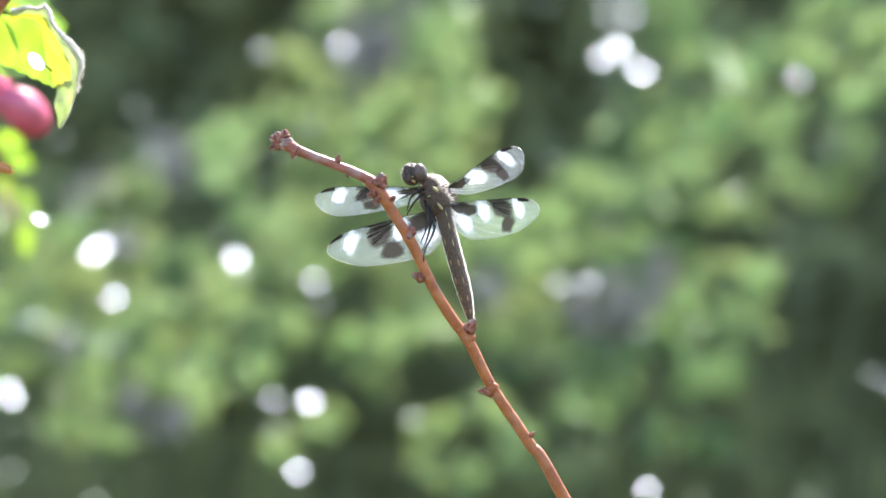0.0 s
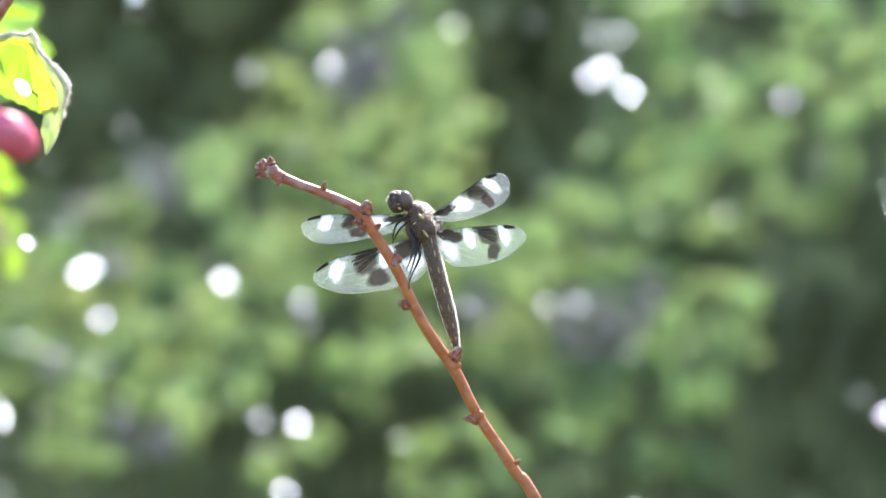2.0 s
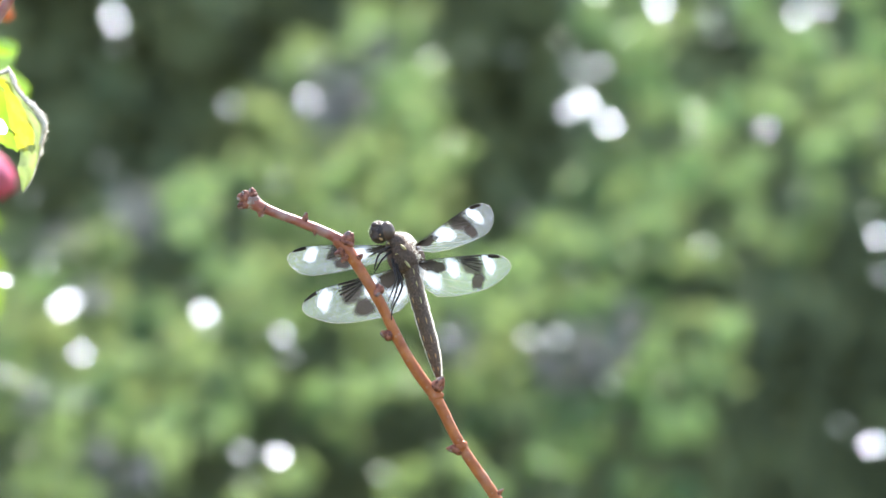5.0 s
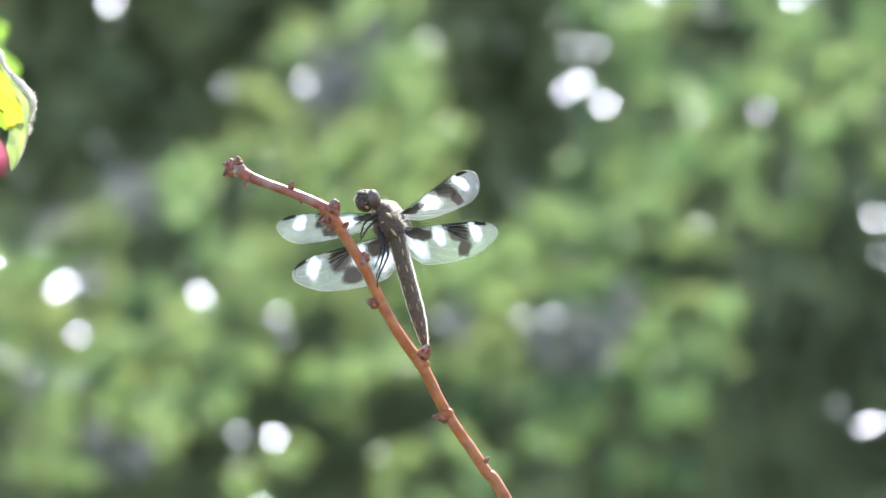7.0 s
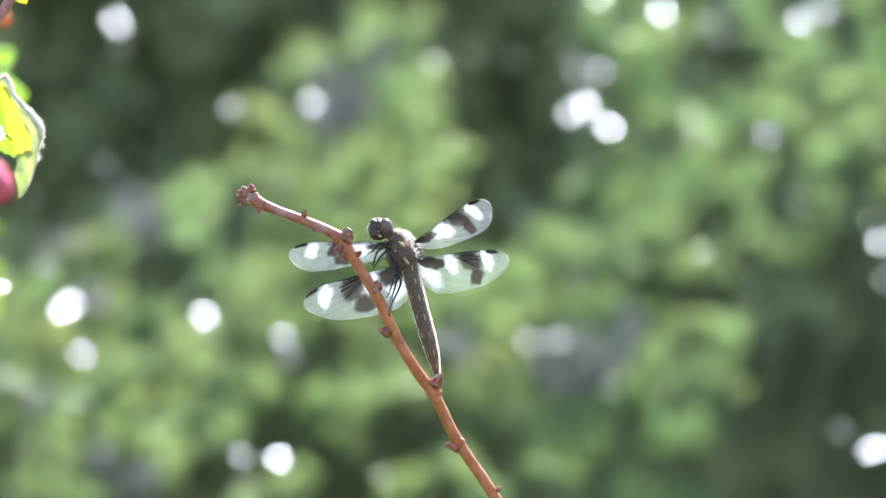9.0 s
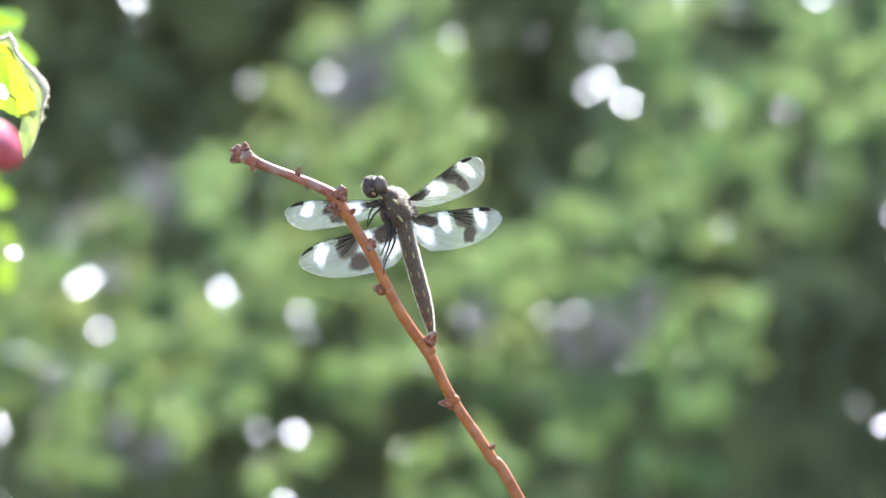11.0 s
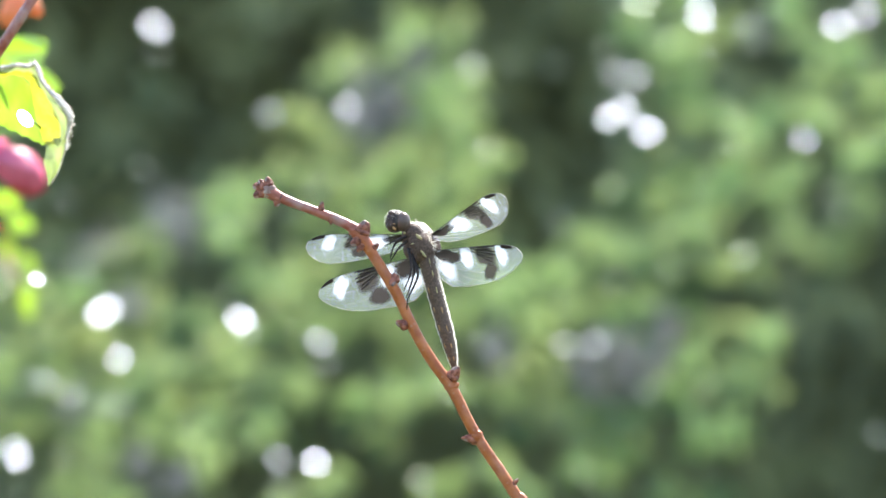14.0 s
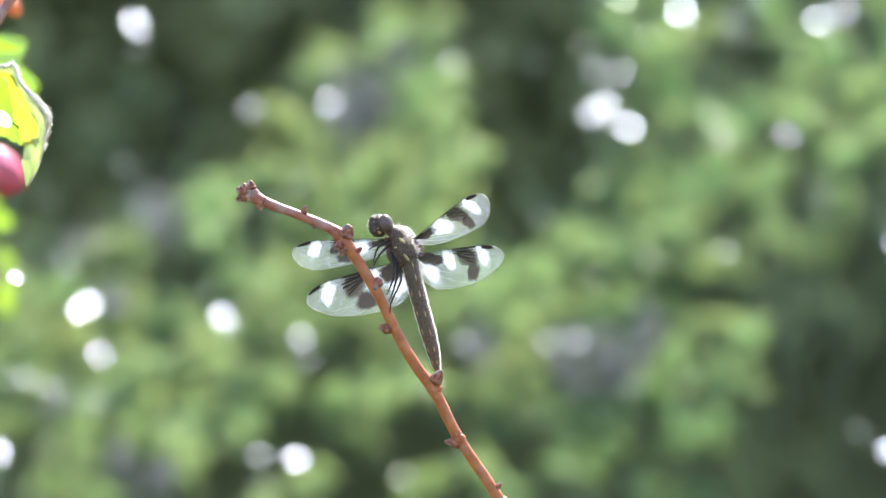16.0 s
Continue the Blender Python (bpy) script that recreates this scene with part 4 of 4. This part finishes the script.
    part("sunlit_fringe", mesh_of("sunlit_fringe", verts, [(2 * q, 2 * q + 1, 2 * q + 3, 2 * q + 2) for q in range(len(ridge) - 1)], FUZZ), th, "pale strip on the back, standing in for its sunlit hairs")
    # head, with two large eyes
    hc = B(653, 365)
    whole, k = k, k * 0.97
    face = join(ball((-4 * k, -0.0006, -1 * k), (18 * k, 17 * k, 20 * k), None, 14, 18, 0.12, 5), ball((-13 * k, -0.0010, 4 * k), (9 * k, 12 * k, 10 * k), None, 10, 12, 0.15, 6),
                ball((-9 * k, -0.0014, -9 * k), (10 * k, 12 * k, 9 * k), None, 10, 12, 0.15, 7), ball((-12 * k, -0.0010, 13 * k), (8 * k, 11 * k, 6 * k), None, 10, 12, 0.2, 8))
    head = part("head", mesh_of("head", *face, FACE), top, "brown head with large round eyes", Matrix.Translation(hc))
    part("eye", mesh_of("eye", *ball((10 * k, -0.0012, 3 * k), (14 * k, 15 * k, 18 * k), Matrix.Rotation(radians(-12), 3, "Y"), 16, 22), EYE), head, "glossy brown compound eye")
    part("eye", mesh_of("eye", *ball((-4 * k, 0.0016, 6 * k), (15 * k, 14 * k, 16 * k), None, 16, 22), EYE), head, "glossy brown compound eye")
    part("face_spot", mesh_of("face_spot", *ball((-1 * k, -0.0032, -12 * k), (4.2 * k, 2.0 * k, 2.2 * k), Matrix.Rotation(radians(25), 3, "Y"), 8, 10, 0.4, 1), AMBER), head, "yellow mouth spot")
    part("face_spot", mesh_of("face_spot", *ball((-3 * k, -0.0033, -4 * k), (2.4 * k, 1.8 * k, 1.0 * k), None, 8, 10, 0.4, 2), AMBER), head, "yellow mouth spot")
    for dx in (-6, 0):
        part("antenna", mesh_of("antenna", *tube([Vector((dx * k, -0.001, 18 * k)), Vector(((dx - 3) * k, -0.0015, 25 * k)), Vector(((dx - 2) * k, -0.002, 31 * k))], [0.00008, 0.00005, 0.00002], 5), FACE), head)
    fuzz = []
    for i in range(90):
        d = Vector((rng.normal(-0.6, 0.6), rng.normal(-0.2, 0.5), rng.normal(0.5, 0.6))).normalized()
        q = Vector((-5 * k, -0.0004, 1 * k)) + Vector((d.x * 19 * k, d.y * 18 * k, d.z * 20 * k))
        fuzz.append(hair(q, q + d * rng.uniform(0.0002, 0.0005), 0.00006))
    part("down", mesh_of("down", *join(*fuzz), FUZZ), head, "pale bristles on the brow")
    k = whole
    # six jointed legs that clasp the twig
    for rows in (((672, 390, 0), (655, 395, -0.006), (630, 407, -0.009)), ((670, 398, -0.001), (654, 412, -0.008), (640, 436, -0.010)), ((668, 392, 0.002), (648, 404, -0.004), (640, 430, -0.0075)),
                 ((672, 412, -0.002), (677, 440, -0.008), (675, 460, -0.0095), (664, 487, -0.0115)), ((678, 420, -0.002), (689, 452, -0.008), (686, 470, -0.010), (672, 500, -0.012), (670, 520, -0.0122)),
                 ((675, 414, 0.002), (683, 446, -0.004), (676, 478, -0.007), (668, 500, -0.0085))):
        pts = spline([B(*r) for r in rows], 3)
        bits = [tube(pts, np.linspace(0.0005, 0.00014, len(pts)), 6)]
        for j in range(3, len(pts) - 1):
            for sgn in (-1, 1):
                bits.append(tube([Vector(pts[j]), Vector(pts[j]) + Vector((sgn * 0.0008, 0, -0.0006))], [0.00007, 0.00003], 3, cap=False))
        part("leg", mesh_of("leg", *join(*bits), LEG), top, "thin black spined leg")
    made = {}
    for key, row in WINGS.items():
        made[key] = wing(top, "wing", "clear wing with brown and white spots", row[5] / 1000, row[6] / 1000, row[8], len(made) * 3.3, MARKS[key], -row[7])
        made[key].matrix_basis = wing_pose(key)
    return top, head, made, hc, ab, B(703, 424, 0.001)


insect, insect_head, insect_wings, head_at, insect_tail, tail_at = dragonfly()


# ---- a leafy flowering shoot beside the perch ----
def shoot():
    def spot(u, v, y):
        return at(u, v, y + 0.085)

    top = thing("flowering_shoot", "leafy shoot with backlit yellow-green leaves and pink buds", "plant", Matrix.Identity(4))
    stem = spline([(*spot(40, -120, 0.02), 1.3), (*spot(12, -50, 0.02), 1.5), (*spot(-50, 50, 0.02), 1.7), (*spot(-110, 150, 0.03), 2.0), (*spot(-190, 400, 0.06), 2.4), (*spot(-260, 900, 0.08), 3.2), (-0.22, 0.1, 0.6, 5), (-0.23, 0.1, -0.02, 7)], 8)
    part("stem", mesh_of("stem", *tube(stem, [p[3] / 1000 for p in stem], 10, 0.1), BARK), top)

    def leaf(u, v, y, ang, length, wide, mat, curl=0.6, fold=0.3, roll=0.0, label="", tooth=0.12):
        k = (REACH + y) * HALF / 784
        m = Matrix.Translation(spot(u, v, y)) @ Matrix.Rotation(radians(ang), 4, "Y") @ Matrix.Rotation(radians(90 + roll), 4, "X")
        part("leaf", mesh_of("leaf", *blade(length * k, wide * k, curl, fold, tooth, 22, 5, 0.8), mat), top, label, m)
    # one leaf bent over on itself with a downy rim

    def line(*rows):
        return spline([spot(*r) for r in rows], 6)

    def band(a, b, ripple, seed):
        """A blade between two lines that run along it."""
        verts = []
        for i in range(len(a)):
            for j in range(9):
                t = j / 8
                q = Vector(a[i]).lerp(Vector(b[i]), t)
                verts.append(q + Vector((0, ripple * (math.sin(7 * t + 0.35 * i + seed) - 2 * math.sin(math.pi * t)), ripple * 0.3 * math.sin(0.9 * i + 2 * t + seed))))
        return verts, [(i * 9 + j, (i + 1) * 9 + j, (i + 1) * 9 + j + 1, i * 9 + j + 1) for i in range(len(a) - 1) for j in range(8)]
    rim = line((-63, 106, 0.0), (-37, 101, -0.002), (-14, 103, -0.002), (-2, 98, -0.004), (8, 122, -0.006), (28, 150, -0.007), (45, 165, -0.008), (60, 187, -0.008), (61, 207, -0.007), (55, 230, -0.005))
    fold = line((-63, 114, 0.004), (-37, 112, 0.004), (-18, 113, 0.002), (-4, 118, 0.0), (6, 138, -0.003), (19, 160, -0.004), (29, 178, -0.005), (38, 196, -0.005), (42, 215, -0.004), (40, 240, -0.003))
    core = line((-63, 120, 0.012), (-37, 118, 0.012), (-22, 122, 0.010), (-12, 132, 0.008), (-8, 150, 0.007), (-5, 170, 0.006), (-1, 192, 0.005), (5, 212, 0.004), (11, 230, 0.003), (18, 245, 0.002))
    face_top = line((-110, 116, 0.05), (-70, 114, 0.03), (-45, 116, 0.02), (-25, 124, 0.012), (-10, 140, 0.009), (0, 175, 0.007), (14, 236, 0.004))
    face_low = line((-110, 190, 0.07), (-70, 205, 0.055), (-50, 214, 0.045), (-30, 223, 0.035), (-12, 231, 0.025), (4, 239, 0.014), (15, 243, 0.006))
    lobe_out = line((55, 228, -0.005), (52, 246, -0.004), (47, 264, -0.003), (38, 292, -0.001), (23, 315, 0.0))
    lobe_in = line((15, 236, 0.001), (17, 255, 0.001), (13, 272, 0.001), (17, 290, 0.001), (21, 314, 0.001))
    bent = part("leaf", mesh_of("leaf", *band(rim, fold, 0.0006, 0), FADED_LEAF), top, "withering greyish leaf rolled over at the edge")
    part("inner_fold", mesh_of("inner_fold", *band(fold, core, 0.0008, 2), CURLED_LEAF), bent, "yellow inner fold of the leaf")
    part("leaf_face", mesh_of("leaf_face", *band(face_top, face_low, 0.0008, 4), BRIGHT_LEAF), bent, "backlit lime-green face of the leaf")
    part("lower_lobe", mesh_of("lower_lobe", *band(lobe_out, lobe_in, 0.0007, 1), PALE_LEAF), bent)
    edge = [Vector(q) for q in rim] + [Vector(q) for q in lobe_out[3:]]
    n = len(edge)
    part("leaf_edge", mesh_of("leaf_edge", *tube(edge, [(0.00035 if i < n * 0.62 else 0.00018) + (0.0011 if i < n * 0.62 else 0.0003) * abs(noise.noise(Vector((i * 0.55, 0, 3)))) for i in range(n)], 8, 0.6), LEAF_RIM), bent, "downy whitish leaf edge")
    inner = [Vector(a).lerp(Vector(b), 0.38) + Vector((0, -0.0008, 0)) for a, b in zip(rim, fold)]
    part("leaf_edge", mesh_of("leaf_edge", *band([Vector(q) + Vector((0, -0.0008, 0)) for q in rim], inner, 0.0003, 3), LEAF_RIM), bent, "downy whitish leaf edge")
    down = []
    for i in range(700):
        q = edge[int(rng.integers(0, int(n * 0.8)))] + Vector(rng.normal(0, 0.0004, 3))
        d = Vector((rng.normal(0.5, 0.6), rng.normal(-0.2, 0.5), rng.normal(0.4, 0.7))).normalized()
        down.append(hair(q, q + d * rng.uniform(0.0003, 0.0007), 0.00012))
    part("down", mesh_of("down", *join(*down), FUZZ), bent, "short pale hairs on the leaf edge")
    # full leaves behind it
    leaf(-100, 190, 0.14, 12, 90, 60, LIME_LEAF, 0.6, 0.2, -15)
    leaf(-70, 100, 0.34, -25, 105, 80, BRIGHT_LEAF, 0.5, 0.2, 10)
    leaf(-60, 120, 0.36, 10, 108, 75, BRIGHT_LEAF, 0.5, 0.2, 0)
    leaf(-30, 150, 0.38, 30, 95, 70, BRIGHT_LEAF, 0.5, 0.2, 0)
    leaf(-85, 330, 0.6, 15, 60, 44, LIME_LEAF, 0.5, 0.2, 10)
    leaf(-58, 362, 1.15, 25, 52, 38, BRIGHT_LEAF, 0.5, 0.2, 15)
    leaf(-38, 420, 1.2, 55, 55, 24, LIME_LEAF, 0.5, 0.2, -10)
    leaf(-22, 478, 1.15, 95, 66, 30, LIME_LEAF, 0.5, 0.2, 10)
    leaf(-75, 395, 1.2, 60, 55, 26, LIME_LEAF, 0.5, 0.2, 10)
    side = [spot(-150, 250, 0.04), spot(-140, 300, 0.3), spot(-110, 340, 0.7), spot(-75, 390, 1.15), spot(-45, 480, 1.15)]
    part("side_shoot", mesh_of("side_shoot", *tube(spline(side, 5), np.linspace(0.0016, 0.0006, 21), 6), BARK), top)
    # glossy discs added before the leaves, in place of sun highlights on them
    p = spot(-20, 196, -0.022)
    # added stalk that holds the glint disc
    part("glint_stalk", mesh_of("glint_stalk", *tube([p + Vector((0.0025, 0.001, -0.001)), p + Vector((0.003, 0.02, -0.002)), p + Vector((0.003, 0.034, -0.003))], [0.0003] * 3, 6), BRIGHT_LEAF), top)
    n_ = aim(((Vector((0, -REACH, EYE_H)) - p).normalized() + SUN).normalized(), (1, 0.3, 0))
    part("leaf", mesh_of("leaf", *glint_disc(0.0024, 0.0046), WAX_LEAF), top, "added waxy leaf aimed to glint in the sun", Matrix.Translation(p) @ n_.to_4x4())
    p = spot(-13, 472, 0.62)
    n_ = aim(((Vector((0, -REACH, EYE_H)) - p).normalized() + SUN).normalized(), (1, 0.3, 0))
    part("leaf", mesh_of("leaf", *blade(0.0055, 0.0045, 0.12, 0.04, 0.0, 8, 2, 0.6), WAX_LEAF), top, "added waxy leaf aimed to glint in the sun", Matrix.Translation(p) @ n_.to_4x4())
    leaf(5, -70, 0.06, 60, 55, 34, CURLED_LEAF, 0.8, 0.4, 10)
    # pink buds
    for u, v, y, a, L, W in ((-34, 284, 0.45, -48, 104, 70), (-92, 240, 0.46, -40, 92, 64)):
        k = (REACH + y) * HALF / 784
        turn = Matrix.Rotation(radians(a), 3, "Y")
        bits = [ball(spot(u, v, y), (W / 2 * k, W / 2 * k, L / 2 * k), turn, 14, 20, 0.05, u)]
        for i in range(5):
            o = turn @ Vector((math.cos(i * 1.257), math.sin(i * 1.257), 0)) * W * 0.06 * k
            bits.append(ball(spot(u, v, y) + o, (W * 0.47 * k, W * 0.47 * k, L * 0.5 * k), turn @ Matrix.Rotation(0.1, 3, "X"), 12, 16, 0.08, u + i))
        axis = turn @ Vector((0, 0, 1))
        c = spot(u, v, y)
        folded = []
        for verts, faces in bits:
            folded.append(([c + (q - c) * (1 + 0.07 * math.cos(5 * math.atan2((q - c).dot(turn @ Vector((0, 1, 0))), (q - c).dot(turn @ Vector((1, 0, 0)))) + 9 * (q - c).dot(axis) / (L * k))) for q in verts], faces))
        bits = folded
        part("flower_bud", mesh_of("flower_bud", *join(*bits), PINK), top, "glossy pink closed flower bud")
    # withered orange flower remains
    bits = [ball(spot(-80, 384, 0.0), (20 / 6000, 10 / 6000, 9 / 6000), Matrix.Rotation(radians(25), 3, "Y"), 8, 10, 0.3, 2)]
    for i in range(16):
        a = rng.uniform(-1.2, 1.2)
        p = spot(-84 + rng.uniform(0, 18), 382 + rng.uniform(-4, 8), 0.0)
        bits.append(tube([p, p + Vector((math.cos(a), rng.normal(0, 0.3), math.sin(a))) * 0.0025], [0.0003, 0.00008], 4))
    part("withered_flower", mesh_of("withered_flower", *join(*bits), ORANGE), top, "withered spiky orange flower remains")
    part("sepal", mesh_of("sepal", *ball(spot(-45, 0, 0.32), (28 / 5600, 20 / 5600, 40 / 5600), Matrix.Rotation(radians(20), 3, "Y"), 10, 12, 0.2, 4), ORANGE), top, "orange-brown young sepal")
    part("sepal", mesh_of("sepal", *ball(spot(-6, -4, 0.30), (15 / 5600, 12 / 5600, 20 / 5600), Matrix.Rotation(radians(-25), 3, "Y"), 10, 12, 0.25, 6), ORANGE), top, "orange-brown young sepal")
    return top


shoot_top = shoot()


# ---- a gnat that crosses the view ----
def gnat():
    bits = [ball((0, 0, 0), (0.0012, 0.0005, 0.0005), None, 8, 8, 0.1, 1), ball((0.0012, 0, 0.0002), (0.0005, 0.0005, 0.0005), None, 8, 8)]
    top = thing("gnat", "tiny pale flying gnat lit by the sun", "insect", Matrix.Translation(at(508, 1000)))
    part("body", mesh_of("body", *join(*bits), FUZZ), top)
    for s in (-1, 1):
        part("wing", full(mesh_of("wing", *blade(0.0026, 0.0011, 0.1, 0.05, 0, 8, 2), WHITE)), top, "", Matrix.Rotation(radians(115 * s), 4, "Z"))
    return top


fly = gnat()


# ---- what moves ----
def motions():
    # the shoot nods in the breeze: seconds, sideways, down (1568 units wide)
    nod = [(0, 4, -27), (0.5, 3, -32), (1, 4, -37), (1.5, 6, -29), (2, 6, -30), (2.5, 0, -33), (3, -4, -28), (3.5, -2, -27), (4, -2, -25), (6.5, -2, -7), (7, 3, -3), (7.5, 0, 0),
           (8, 1, 11), (8.5, 3, 10), (9, -6, -1), (11.5, 17, 2), (12, 19, 1), (12.5, 9, -10), (13, 7, -9), (13.5, 12, -11), (14, 15, -11), (14.5, 3, -12), (15, 1, -16), (15.5, 13, -17), (16, 6, -17)]
    k = (REACH + 0.085) * HALF / 784
    walk(shoot_top, [(t, Matrix.Translation(((du - 0.26 * sway[1]) * k, 0, -(dv + 0.26 * sway[2]) * k))) for (t, du, dv), sway in zip(nod, SWAY)])
    # the wings shift: seconds and the tips' moves, wing by wing
    shift = [
        (0, -3, 2, -7, 4, -14, -1, -19, 3), (1, -2, 3, -9, 4, -14, -2, -22, 1), (2, -3, 1, -6, 3, -13, 0, -18, 4), (3, -2, 1, -5, 2, -11, -1, -17, 2),
        (4, 0, 2, -2, 3, -10, 0, -12, 1), (6.5, 1, 0, 1, 0, 0, 1, -2, 2), (7.5, 0, 0, 0, 0, 0, 0, 0, 0), (9, 0, -1, -2, -2, -1, 0, -2, 1), (11.5, -2, 0, -4, -1, 2, 1, 0, 1),
        (12.5, 0, 0, -3, 0, 0, 0, -3, -2), (13.2, 0, -2, -6, -2, 0, 1, -4, -2), (13.3, -4, -8, -9, -8, 1, 6, 0, 4), (13.4, -26, -25, -21, -25, 1, 33, 2, 33), (13.5, -9, -11, -12, -11, 3, 11, 4, 9), (13.7, -1, 1, -7, 2, -1, 0, -4, -2),
        (14, -1, 2, -7, 4, -2, -2, -6, -4), (14.5, -4, -6, -10, -6, 3, 7, 1, 4), (15, -4, -8, -8, -6, 2, 7, 1, 4), (15.5, -5, -4, -12, -4, 5, 4, 2, 1), (16, -5, -4, -12, -4, 3, 4, 2, 2)]
    for i, key in enumerate(WINGS):
        walk(insect_wings[key], [(r[0], wing_pose(key, r[1 + 2 * i], r[2 + 2 * i])) for r in shift])
    # the abdomen swings clear of the twig for a moment
    swing = [(0, 0), (7, 0), (13.2, 0), (13.3, -1), (13.4, -6.5), (13.5, -1), (13.6, 0), (16, 0)]
    walk(insect_tail, [(t, Matrix.Translation(tail_at) @ pose(0, 0, 0, 0, a, 0) @ Matrix.Translation(-tail_at)) for t, a in swing])
    # the head turns
    turn = [(0, 0, 0), (1.4, 0, 4), (4, 2, 2), (7.5, 0, 0), (12.5, 0, 0), (13.0, 8, 5), (13.2, 10, -5), (13.35, -20, 22), (13.5, 6, 0), (14.0, 14, -6), (14.3, 2, 0), (15, 5, 2), (15.5, 0, 0), (16, -4, -6)]
    walk(insect_head, [(t, Matrix.Translation(head_at) @ pose(0, 0, 0, 0, a, b)) for t, a, b in turn])
    # the gnat darts down, up and off
    way = [(0, 560, 1050), (0.2, 508, 780), (0.3, 504, 584), (0.4, 320, 304), (0.5, 240, 22), (0.6, 252, 160), (0.8, 304, 480), (0.9, 288, 576), (1.0, 328, 624), (1.1, 420, 556),
           (1.2, 592, 496), (1.4, 828, 456), (1.5, 990, 408), (1.6, 1176, 360), (1.7, 1488, 304), (1.8, 1690, 300), (1.95, 1800, 600), (2.1, 1330, 880), (2.2, 1163, 742), (2.3, 1028, 613),
           (2.4, 980, 435), (2.5, 890, 259), (2.6, 794, 173), (2.7, 680, 73), (2.8, 534, 0), (2.9, 340, -77), (3.0, 150, -170), (3.3, -400, -400), (16, -60000, -9000)]
    walk(fly, [(t, Matrix.Translation(at(u - 70, v + 45, 0.12))) for t, u, v in way])


motions()
